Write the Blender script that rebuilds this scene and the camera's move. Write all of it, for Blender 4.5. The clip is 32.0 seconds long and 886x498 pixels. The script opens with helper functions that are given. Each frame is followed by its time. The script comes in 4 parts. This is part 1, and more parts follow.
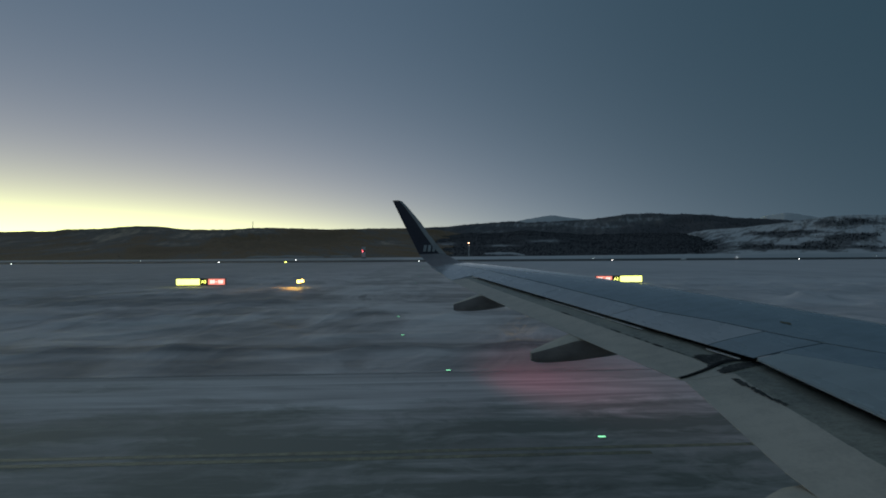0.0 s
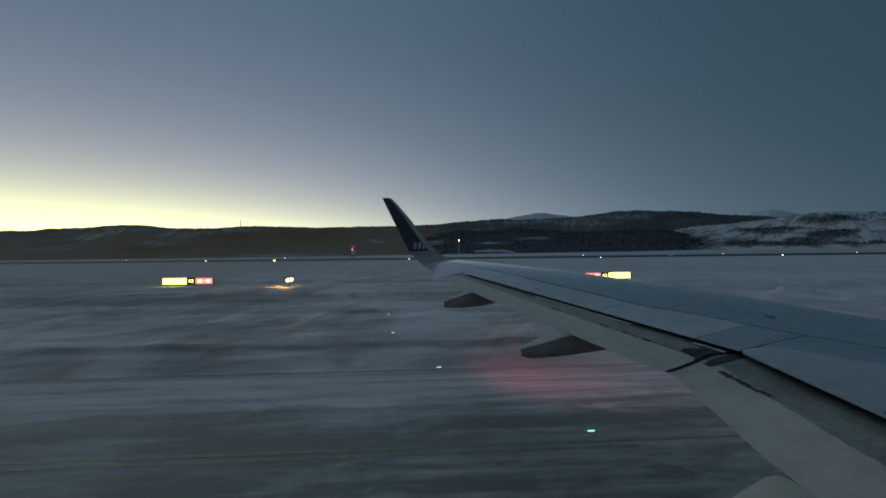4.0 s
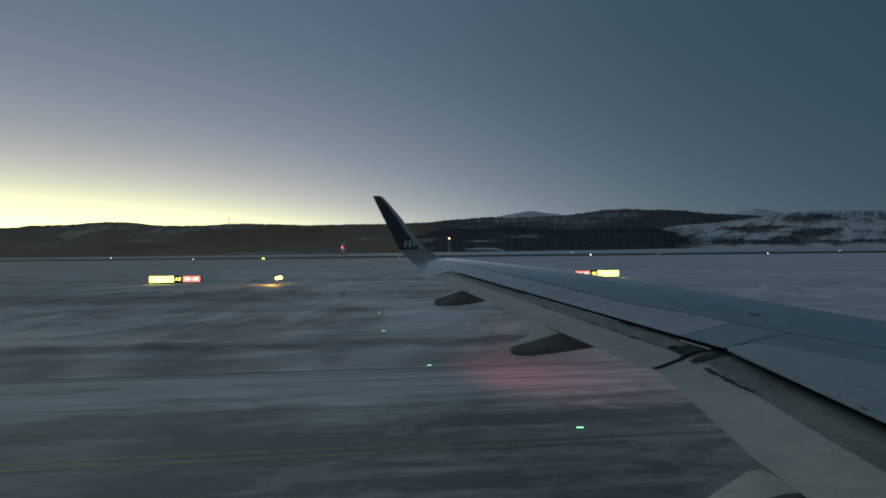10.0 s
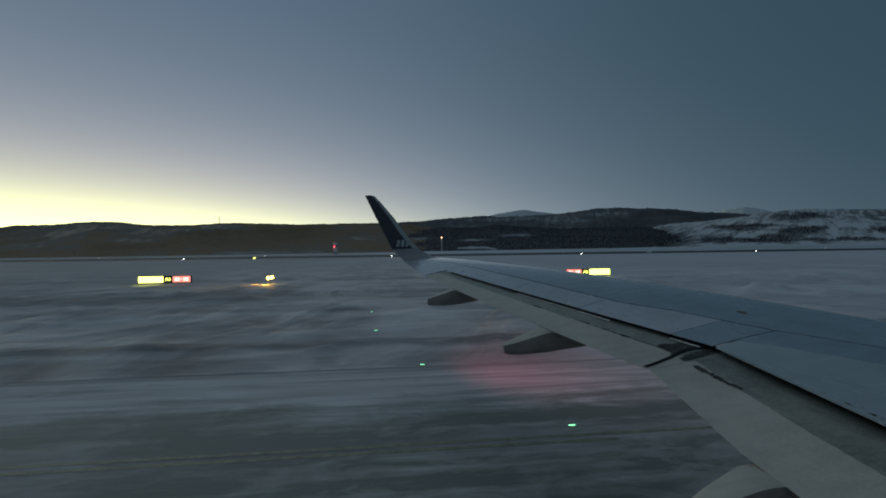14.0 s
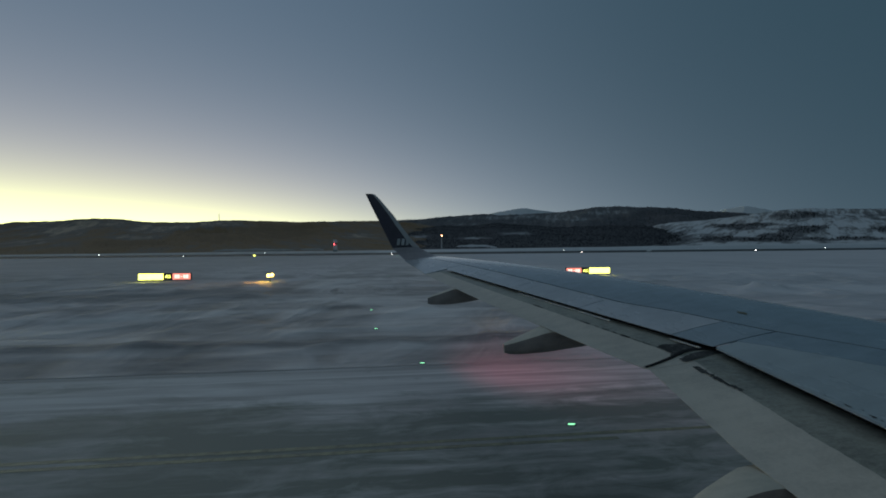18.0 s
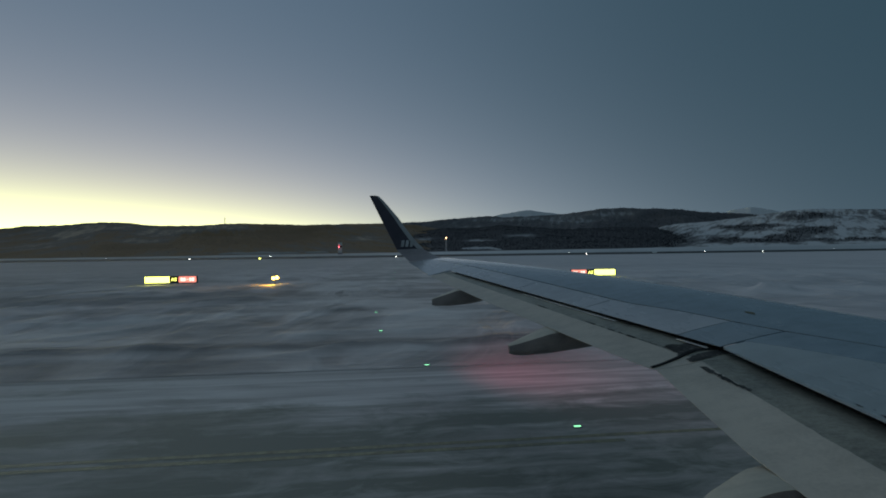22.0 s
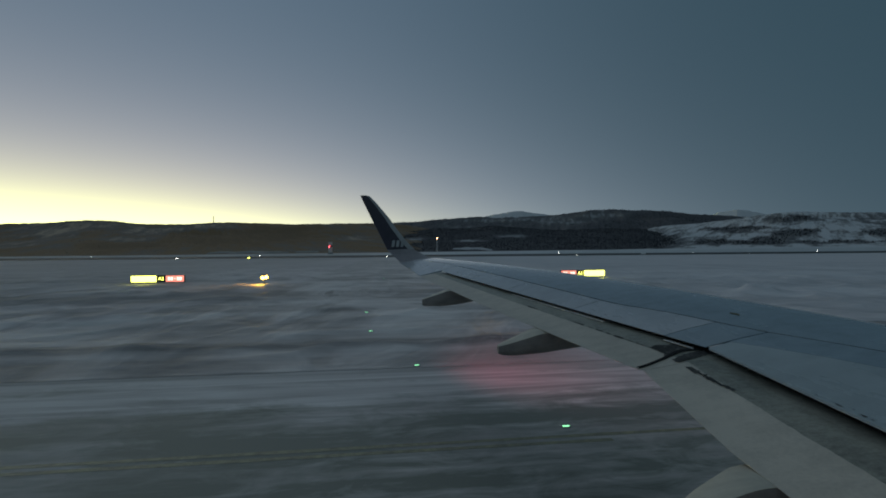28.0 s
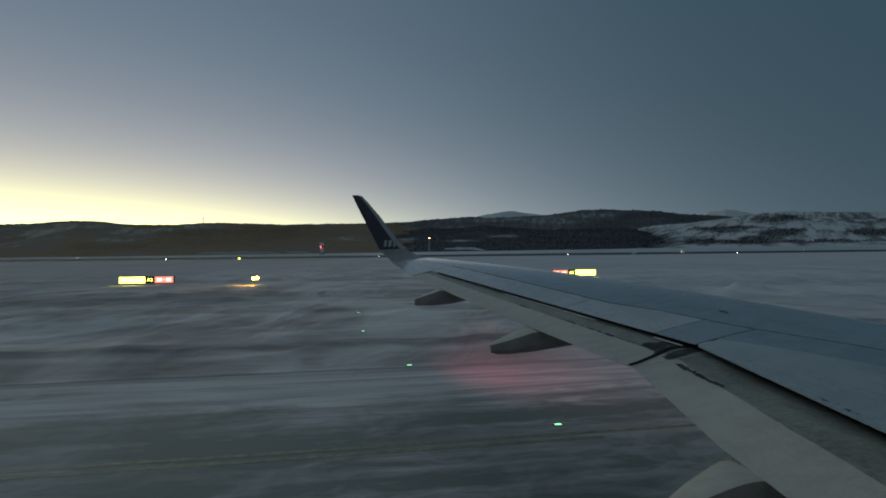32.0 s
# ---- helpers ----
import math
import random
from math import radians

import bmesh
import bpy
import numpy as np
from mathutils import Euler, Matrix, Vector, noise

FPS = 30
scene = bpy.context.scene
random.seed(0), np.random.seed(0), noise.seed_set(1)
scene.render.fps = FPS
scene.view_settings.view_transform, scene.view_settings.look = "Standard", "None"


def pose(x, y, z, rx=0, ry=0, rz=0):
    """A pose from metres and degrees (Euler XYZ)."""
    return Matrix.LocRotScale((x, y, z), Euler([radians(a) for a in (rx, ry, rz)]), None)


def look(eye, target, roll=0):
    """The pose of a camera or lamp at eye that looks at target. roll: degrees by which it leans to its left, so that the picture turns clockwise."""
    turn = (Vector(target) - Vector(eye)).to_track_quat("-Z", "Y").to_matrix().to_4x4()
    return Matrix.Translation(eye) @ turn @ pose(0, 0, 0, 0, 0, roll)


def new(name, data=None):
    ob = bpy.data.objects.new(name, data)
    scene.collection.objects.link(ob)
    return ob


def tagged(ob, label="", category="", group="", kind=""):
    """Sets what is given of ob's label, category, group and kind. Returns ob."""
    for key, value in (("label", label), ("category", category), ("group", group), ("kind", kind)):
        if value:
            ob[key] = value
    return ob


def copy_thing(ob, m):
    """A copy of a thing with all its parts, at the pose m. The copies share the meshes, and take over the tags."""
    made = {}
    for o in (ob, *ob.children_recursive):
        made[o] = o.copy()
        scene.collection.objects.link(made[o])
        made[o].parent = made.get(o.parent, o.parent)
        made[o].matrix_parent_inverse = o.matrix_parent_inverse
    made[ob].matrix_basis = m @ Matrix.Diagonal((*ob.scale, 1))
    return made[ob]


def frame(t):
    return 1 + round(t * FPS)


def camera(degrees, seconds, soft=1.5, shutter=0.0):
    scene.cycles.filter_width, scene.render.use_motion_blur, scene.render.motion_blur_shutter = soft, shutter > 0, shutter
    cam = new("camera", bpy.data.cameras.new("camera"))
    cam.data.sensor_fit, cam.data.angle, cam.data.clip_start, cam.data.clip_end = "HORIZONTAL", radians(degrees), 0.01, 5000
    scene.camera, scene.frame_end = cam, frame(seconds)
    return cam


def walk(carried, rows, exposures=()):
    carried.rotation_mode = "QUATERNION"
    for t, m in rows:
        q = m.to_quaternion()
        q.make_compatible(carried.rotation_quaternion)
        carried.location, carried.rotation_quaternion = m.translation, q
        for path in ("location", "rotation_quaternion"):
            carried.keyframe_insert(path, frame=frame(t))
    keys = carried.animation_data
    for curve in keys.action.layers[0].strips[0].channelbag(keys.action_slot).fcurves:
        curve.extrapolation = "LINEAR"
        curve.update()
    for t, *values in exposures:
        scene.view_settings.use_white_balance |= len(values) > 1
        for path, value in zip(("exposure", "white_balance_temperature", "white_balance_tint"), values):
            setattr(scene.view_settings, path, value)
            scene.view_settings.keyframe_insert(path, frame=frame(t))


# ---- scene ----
# Place: taxiway seen from a cabin window over the port wing of an airliner at dusk.
# x runs forward along the aircraft, y outboard, z up; ground at z = 0.
cam = camera(91.4, 32.0, soft=1.8)
PATH = [
    (0, 0.011, 0.045, 4.472, 0.51, 0.30, -2.14),
    (0.5, 0.011, 0.047, 4.469, 0.53, 0.35, -1.99),
    (1, 0.010, 0.049, 4.463, 0.48, 0.39, -2.36),
    (1.5, 0.008, 0.050, 4.457, 0.54, 0.37, -2.61),
    (2, 0.005, 0.049, 4.454, 0.51, 0.37, -2.80),
    (2.5, 0.004, 0.046, 4.454, 0.25, 0.42, -3.05),
    (3, 0.004, 0.043, 4.455, 0.31, 0.56, -3.25),
    (3.5, 0.005, 0.040, 4.456, 0.26, 0.61, -3.41),
    (5.5, 0.011, 0.039, 4.461, -0.00, 0.52, -3.55),
    (6, 0.011, 0.038, 4.462, -0.07, 0.40, -3.75),
    (6.5, 0.010, 0.036, 4.462, -0.09, 0.48, -4.05),
    (7, 0.009, 0.034, 4.463, -0.08, 0.47, -4.29),
    (7.5, 0.007, 0.031, 4.464, -0.14, 0.46, -4.49),
    (8, 0.004, 0.028, 4.465, -0.15, 0.47, -4.60),
    (8.5, 0.002, 0.025, 4.467, -0.16, 0.65, -4.69),
    (9, 0.002, 0.024, 4.468, -0.21, 0.57, -4.74),
    (9.5, 0.005, 0.025, 4.467, -0.21, 0.56, -4.73),
    (10, 0.008, 0.026, 4.464, -0.08, 0.51, -4.71),
    (10.5, 0.009, 0.027, 4.463, -0.06, 0.47, -4.85),
    (11, 0.008, 0.027, 4.464, -0.06, 0.51, -5.04),
    (11.5, 0.006, 0.025, 4.466, -0.07, 0.54, -5.31),
    (12, 0.005, 0.021, 4.467, -0.05, 0.53, -5.54),
    (12.5, 0.005, 0.018, 4.467, -0.03, 0.62, -5.56),
    (13, 0.003, 0.014, 4.469, -0.11, 0.68, -5.83),
    (13.5, -0.000, 0.008, 4.474, -0.11, 0.63, -5.88),
    (14, -0.006, 0.000, 4.481, -0.23, 0.69, -5.73),
    (14.5, -0.013, -0.007, 4.489, -0.32, 0.77, -5.78),
    (16.5, -0.032, -0.003, 4.497, -0.42, 0.78, -5.65),
    (17, -0.028, -0.001, 4.498, -0.35, 0.76, -5.63),
    (17.5, -0.024, -0.001, 4.500, -0.29, 0.65, -5.67),
    (18, -0.019, -0.002, 4.504, -0.49, 0.48, -5.74),
    (18.5, -0.013, -0.005, 4.505, -0.56, 0.46, -5.60),
    (19, -0.008, -0.003, 4.502, -0.43, 0.37, -5.49),
    (19.5, -0.006, 0.000, 4.496, -0.49, 0.44, -5.48),
    (20, -0.008, 0.004, 4.490, -0.37, 0.45, -5.59),
    (20.5, -0.011, 0.009, 4.486, -0.48, 0.64, -5.61),
    (21, -0.012, 0.015, 4.481, -0.24, 0.74, -5.54),
    (21.5, -0.010, 0.019, 4.476, -0.44, 0.75, -5.34),
    (22, -0.006, 0.021, 4.473, -0.17, 0.70, -5.14),
    (22.5, -0.004, 0.021, 4.472, -0.10, 0.66, -5.14),
    (23, -0.004, 0.022, 4.471, -0.14, 0.65, -5.27),
    (23.5, -0.004, 0.023, 4.470, -0.09, 0.55, -5.35),
    (24, -0.005, 0.024, 4.469, -0.15, 0.47, -5.47),
    (24.5, -0.005, 0.025, 4.468, -0.19, 0.28, -5.51),
    (25, -0.004, 0.026, 4.468, -0.14, 0.31, -5.57),
    (25.5, -0.002, 0.027, 4.467, -0.10, 0.35, -5.58),
    (27.5, 0.003, 0.010, 4.476, -0.14, 0.37, -6.22),
    (28, 0.003, 0.007, 4.478, -0.15, 0.39, -6.34),
    (28.5, 0.002, 0.003, 4.479, -0.14, 0.49, -6.49),
    (29, 0.001, -0.000, 4.479, -0.18, 0.47, -6.68),
    (29.5, 0.001, -0.000, 4.477, -0.14, 0.49, -6.80),
    (30, 0.001, 0.001, 4.472, -0.10, 0.37, -6.95),
    (30.5, -0.000, -0.000, 4.469, -0.12, 0.38, -6.98),
    (31, -0.002, -0.003, 4.467, -0.14, 0.47, -7.13),
    (31.5, -0.003, -0.005, 4.466, -0.06, 0.45, -7.28),
    (32, -0.005, -0.006, 4.467, -0.15, 0.53, -7.39),
]
walk(cam, [(t, pose(x, y, z, 90 + pitch, roll, yaw)) for t, x, y, z, pitch, roll, yaw in PATH],
     [(0, -0.08, 6500, 10), (3, 0.0, 6380, 10), (7, 0.03, 6650, 10), (13, 0.10, 6620, 10), (24, 0.13, 6720, 10), (28, 0.17, 6860, 10), (32, 0.22, 7000, 10)])

# ---- sky ----
SUN_AZIMUTH = radians(-46)     # the glow on the horizon, from +y towards +x


def sky_world():
    w = bpy.data.worlds.new("dusk_sky")
    scene.world = w
    w.use_nodes = True
    nt = w.node_tree
    nt.nodes.clear()
    out, bg = nt.nodes.new("ShaderNodeOutputWorld"), nt.nodes.new("ShaderNodeBackground")
    nt.links.new(bg.outputs[0], out.inputs[0])

    def put(sock, v):
        if isinstance(v, bpy.types.NodeSocket):
            nt.links.new(v, sock)
        else:
            sock.default_value = v

    def m(op, a, b=0.0, c=0.0):
        n = nt.nodes.new("ShaderNodeMath")
        n.operation = op
        for sock, v in zip(n.inputs, (a, b, c)):
            put(sock, v)
        return n.outputs[0]

    def tint(value, colour):
        n = nt.nodes.new("ShaderNodeVectorMath")
        n.operation = "SCALE"
        n.inputs[0].default_value = colour
        put(n.inputs["Scale"], value)
        return n.outputs[0]

    def add(a, b):
        n = nt.nodes.new("ShaderNodeVectorMath")
        n.operation = "ADD"
        put(n.inputs[0], a), put(n.inputs[1], b)
        return n.outputs[0]

    tc, sep = nt.nodes.new("ShaderNodeTexCoord"), nt.nodes.new("ShaderNodeSeparateXYZ")
    nt.links.new(tc.outputs["Generated"], sep.inputs[0])
    dx, dy, dz = sep.outputs
    flat = m("MAXIMUM", m("SQRT", m("ADD", m("MULTIPLY", dx, dx), m("MULTIPLY", dy, dy))), 0.001)
    cosd = m("DIVIDE", m("ADD", m("MULTIPLY", dx, math.sin(SUN_AZIMUTH)), m("MULTIPLY", dy, math.cos(SUN_AZIMUTH))), flat)
    away = m("SUBTRACT", 1.0, cosd)                      # 0 towards the glow, 2 opposite
    elev = m("MAXIMUM", m("MULTIPLY", m("ARCSINE", dz), 57.2958), 0.0)

    def decay(x, s):
        return m("EXPONENT", m("DIVIDE", x, -s))

    turned = m("POWER", m("MAXIMUM", away, 0.0), 1.5)
    near = decay(turned, 0.55)
    base = add(tint(near, SKY_NEAR), tint(m("SUBTRACT", 1.0, near), SKY_FAR))
    pale = tint(m("MULTIPLY", decay(elev, 10.0), decay(turned, 0.45)), SKY_PALE)
    glow = tint(m("MULTIPLY", decay(elev, 2.3), decay(away, 0.15)), SKY_GLOW)
    over = tint(m("SUBTRACT", 1.0, decay(m("MAXIMUM", m("SUBTRACT", elev, 32.0), 0.0), 25.0)), SKY_OVERHEAD)
    warm = tint(m("MULTIPLY", decay(elev, 6.0), decay(turned, 0.15)), SKY_WARM)
    nt.links.new(add(add(add(add(base, pale), glow), over), warm), bg.inputs[0])
    bg.inputs[1].default_value = 1.0


SKY_NEAR, SKY_FAR = (0.070, 0.119, 0.180), (0.022, 0.053, 0.076)
SKY_OVERHEAD = (0.080, 0.083, 0.080)
SKY_WARM = (0.60, 0.25, 0.02)
SKY_PALE, SKY_GLOW = (0.48, 0.56, 0.645), (3.5, 4.3, 0.60)
sky_world()

# the red port navigation lamp lights the snow below and ahead of the wing tip
lamp = bpy.data.lights.new("navigation_lamp", "SPOT")
lamp.energy, lamp.color, lamp.shadow_soft_size, lamp.spot_size, lamp.spot_blend = 125, (1.0, 0.17, 0.25), 0.05, radians(142), 1.0
new("navigation_lamp", lamp).matrix_world = look((1.75, 14.75, 3.80), (9.8, 17.2, 0))


# ---- materials ----
def material(name, build, rough=0.6, metal=0.0):
    mat = bpy.data.materials.new(name)
    mat.use_nodes = True
    nt = mat.node_tree
    b = nt.nodes["Principled BSDF"]
    b.inputs["Roughness"].default_value, b.inputs["Metallic"].default_value = rough, metal
    build(nt, b)
    return mat


def coords(nt, scale=(1, 1, 1), kind="Object"):
    tc, mp = nt.nodes.new("ShaderNodeTexCoord"), nt.nodes.new("ShaderNodeMapping")
    nt.links.new(tc.outputs[kind], mp.inputs[0])
    mp.inputs["Scale"].default_value = scale
    return mp.outputs[0]


def noise_tex(nt, vec, scale, detail=4.0, rough=0.55, distort=0.0):
    n = nt.nodes.new("ShaderNodeTexNoise")
    nt.links.new(vec, n.inputs["Vector"])
    n.inputs["Scale"].default_value, n.inputs["Detail"].default_value = scale, detail
    n.inputs["Roughness"].default_value, n.inputs["Distortion"].default_value = rough, distort
    return n.outputs["Fac"]


def ramp(nt, fac, stops):
    r = nt.nodes.new("ShaderNodeValToRGB")
    nt.links.new(fac, r.inputs[0])
    e = r.color_ramp.elements
    while len(e) < len(stops):
        e.new(0.5)
    for k, (pos, col) in zip(e, stops):
        k.position = pos
        k.color = (*col, 1) if len(col) == 3 else col
    return r.outputs[0]


def mix(nt, fac, a, b, mode="MIX"):
    n = nt.nodes.new("ShaderNodeMix")
    n.data_type, n.blend_type = "RGBA", mode
    for sock, v in ((n.inputs[0], fac), (n.inputs[6], a), (n.inputs[7], b)):
        if isinstance(v, bpy.types.NodeSocket):
            nt.links.new(v, sock)
        elif isinstance(v, tuple):
            sock.default_value = (*v, 1)
        else:
            sock.default_value = v
    return n.outputs[2]


def calc(nt, op, a, b=0.0, clamp=False):
    n = nt.nodes.new("ShaderNodeMath")
    n.operation, n.use_clamp = op, clamp
    for sock, v in zip(n.inputs, (a, b)):
        if isinstance(v, bpy.types.NodeSocket):
            nt.links.new(v, sock)
        else:
            sock.default_value = v
    return n.outputs[0]


def bump(nt, b, height, strength, dist):
    n = nt.nodes.new("ShaderNodeBump")
    n.inputs["Strength"].default_value, n.inputs["Distance"].default_value = strength, dist
    nt.links.new(height, n.inputs["Height"])
    nt.links.new(n.outputs[0], b.inputs["Normal"])


def g3(v):
    return (v, v, v)


def windrow(nt, sep):
    """Dirty lumps in the low ridge that the plough has left along the taxiway: how dirty."""
    wob = noise_tex(nt, coords(nt, (0.5, 0.5, 1)), 0.07, 3, 0.5)
    off = calc(nt, "ABSOLUTE", calc(nt, "SUBTRACT", calc(nt, "ADD", sep.outputs[1], calc(nt, "MULTIPLY", wob, 3.0)), 21.9))
    band = calc(nt, "SUBTRACT", 1.5, calc(nt, "DIVIDE", off, 0.8), True)
    lumps = ramp(nt, noise_tex(nt, coords(nt, (0.16, 1, 1)), 0.8, 5, 0.65, 0.6), [(0.32, g3(0.2)), (0.58, g3(1.0))])
    return calc(nt, "MULTIPLY", band, lumps)


def snow_build(worn, dirt=0.9):
    """Wind-packed snow: long bands along the taxiway, broad drifts, curling sweeps left by ploughs, fine crust."""
    def build(nt, b):
        band = noise_tex(nt, coords(nt, (0.04, 1, 1)), 0.13, 4, 0.55, 0.3)
        big = noise_tex(nt, coords(nt, (1, 0.7, 1)), 0.055, 4, 0.5, 0.7)
        curl = noise_tex(nt, coords(nt, (0.8, 0.5, 1)), 0.14, 4, 0.5, 2.4)
        ridge = noise_tex(nt, coords(nt, (0.22, 1.0, 1)), 0.8, 4, 0.55, 0.4)
        fine = noise_tex(nt, coords(nt, (0.22, 0.8, 1)), 3.0, 4, 0.6, 0.3)
        f = calc(nt, "ADD", calc(nt, "MULTIPLY", band, 0.34), calc(nt, "MULTIPLY", big, 0.26))
        f = calc(nt, "ADD", f, calc(nt, "MULTIPLY", curl, 0.27))
        f = calc(nt, "ADD", f, calc(nt, "MULTIPLY", ridge, 0.13))
        lo, mid, hi = worn
        col = ramp(nt, f, [(0.425, lo), (0.50, mid), (0.565, hi)])
        crest = calc(nt, "SUBTRACT", 1.0, calc(nt, "MULTIPLY", calc(nt, "ABSOLUTE", calc(nt, "SUBTRACT", curl, 0.53)), 16.0), True)
        crest = calc(nt, "MULTIPLY", calc(nt, "MULTIPLY", crest, 0.55), ramp(nt, big, [(0.46, g3(0.0)), (0.58, g3(1.0))]))
        col = mix(nt, crest, col, hi)
        col = mix(nt, 0.10, col, ramp(nt, fine, [(0.3, tuple(v * 0.75 for v in lo)), (0.7, hi)]))
        tc, sep, far = nt.nodes.new("ShaderNodeTexCoord"), nt.nodes.new("ShaderNodeSeparateXYZ"), nt.nodes.new("ShaderNodeMapRange")
        nt.links.new(tc.outputs["Object"], sep.inputs[0])
        nt.links.new(sep.outputs[1], far.inputs[0])
        for k, v in zip(range(1, 5), (45.0, 110.0, 0.0, 0.75)):     # untouched snow away from the taxiway
            far.inputs[k].default_value = v
        even = ramp(nt, noise_tex(nt, coords(nt, (0.6, 0.12, 1)), 0.06, 4, 0.5, 0.6), [(0.35, tuple(v * 0.94 for v in mid)), (0.65, tuple(v * 1.14 for v in mid))])
        ahead = nt.nodes.new("ShaderNodeMapRange")                   # dimming towards aft, a light falloff put into the snow colour
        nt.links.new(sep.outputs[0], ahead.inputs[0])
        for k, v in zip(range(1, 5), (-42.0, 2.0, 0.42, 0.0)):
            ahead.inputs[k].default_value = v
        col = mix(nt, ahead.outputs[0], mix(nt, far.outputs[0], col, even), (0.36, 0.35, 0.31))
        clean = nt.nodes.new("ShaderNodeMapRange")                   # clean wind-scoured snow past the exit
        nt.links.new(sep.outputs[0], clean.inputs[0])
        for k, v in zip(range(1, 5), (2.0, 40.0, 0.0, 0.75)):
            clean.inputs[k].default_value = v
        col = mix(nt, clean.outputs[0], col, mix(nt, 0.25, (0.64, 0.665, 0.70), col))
        col = mix(nt, calc(nt, "MULTIPLY", windrow(nt, sep), dirt), col, (0.13, 0.13, 0.13))
        nt.links.new(col, b.inputs["Base Color"])
        b.inputs["Specular IOR Level"].default_value = 0.12
        bump(nt, b, calc(nt, "ADD", calc(nt, "ADD", curl, calc(nt, "MULTIPLY", ridge, 0.3)), calc(nt, "MULTIPLY", fine, 0.05)), 1.0, 0.6)
    return build


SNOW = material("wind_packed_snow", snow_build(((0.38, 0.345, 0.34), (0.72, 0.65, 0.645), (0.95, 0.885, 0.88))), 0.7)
FIELD = material("trodden_field_snow", snow_build(((0.22, 0.21, 0.205), (0.36, 0.35, 0.34), (0.48, 0.47, 0.46)), 0.0), 0.7)
FRESH = material("clean_ploughed_snow", snow_build(((0.6, 0.59, 0.58), (0.74, 0.73, 0.72), (0.88, 0.87, 0.86))), 0.7)


def asphalt_build(lo, hi, edge0, edge1, bare, spots=0.32, icy=0.40, aft_dim=0.52, gloss=0.2):
    """Asphalt with blown snow lying in streaks along the taxiway; thicker towards its rim."""
    def build(nt, b):
        tc, sep = nt.nodes.new("ShaderNodeTexCoord"), nt.nodes.new("ShaderNodeSeparateXYZ")
        nt.links.new(tc.outputs["Object"], sep.inputs[0])
        streak = noise_tex(nt, coords(nt, (0.07, 1, 1)), 0.8, 5, 0.56, 0.6)
        patch = noise_tex(nt, coords(nt, (0.30, 1, 1)), 0.30, 5, 0.55, 1.2)
        fine = noise_tex(nt, coords(nt, (0.25, 1, 1)), 6.0, 4, 0.6)
        blot = noise_tex(nt, coords(nt, (0.45, 1, 1)), 1.1, 6, 0.66, 1.4)
        f = calc(nt, "ADD", calc(nt, "MULTIPLY", streak, 0.48), calc(nt, "MULTIPLY", patch, 0.52))
        rim = nt.nodes.new("ShaderNodeMapRange")
        nt.links.new(sep.outputs[1], rim.inputs[0])
        for k, v in zip(range(1, 5), (edge0, edge1, 0.0, 0.21)):
            rim.inputs[k].default_value = v
        f = calc(nt, "ADD", f, rim.outputs[0])
        f = calc(nt, "ADD", f, calc(nt, "MULTIPLY", calc(nt, "SUBTRACT", fine, 0.5), 0.12))
        f = calc(nt, "ADD", f, calc(nt, "MULTIPLY", calc(nt, "SUBTRACT", blot, 0.5), spots))
        cover = ramp(nt, f, [(lo, g3(0.0)), (hi, g3(1.0))])
        grain = noise_tex(nt, coords(nt), 45, 3, 0.6)
        stone = ramp(nt, grain, [(0.3, (bare * 0.7, bare * 0.74, bare * 0.72)), (0.7, (bare * 1.4, bare * 1.45, bare * 1.4))])
        ice = mix(nt, icy, stone, (0.41, 0.435, 0.375))
        drift = noise_tex(nt, coords(nt, (0.06, 1, 1)), 0.9, 5, 0.58, 1.8)
        col = mix(nt, cover, ice, ramp(nt, drift, [(0.34, (0.48, 0.45, 0.44)), (0.5, (0.70, 0.66, 0.65)), (0.66, (0.92, 0.88, 0.87))]))
        # the same falloff towards aft, mixed into the asphalt colour
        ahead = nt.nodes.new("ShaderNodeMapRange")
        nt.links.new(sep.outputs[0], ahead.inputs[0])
        for k, v in zip(range(1, 5), (-42.0, 4.0, aft_dim, 0.0)):
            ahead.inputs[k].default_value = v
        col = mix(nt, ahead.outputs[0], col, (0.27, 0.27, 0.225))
        nt.links.new(col, b.inputs["Base Color"])
        b.inputs["Specular IOR Level"].default_value = gloss
        rough = mix(nt, cover, g3(0.5), g3(0.7))
        nt.links.new(rough, b.inputs["Roughness"])
        bump(nt, b, calc(nt, "ADD", f, calc(nt, "MULTIPLY", grain, 0.05)), 0.3, 0.05)
    return build


TAXI = material("snow_swept_asphalt", asphalt_build(0.455, 0.67, 11.4, 13.6, 0.09, spots=0.42, icy=0.52, aft_dim=0.68), 0.6)
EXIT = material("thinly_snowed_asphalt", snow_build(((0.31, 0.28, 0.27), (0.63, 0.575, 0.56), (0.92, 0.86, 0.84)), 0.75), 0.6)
RUNWAY = material("runway_asphalt", asphalt_build(0.64, 1.0, 9000, 9001, 0.03, icy=0.05, aft_dim=0.0, gloss=0.04), 0.6)


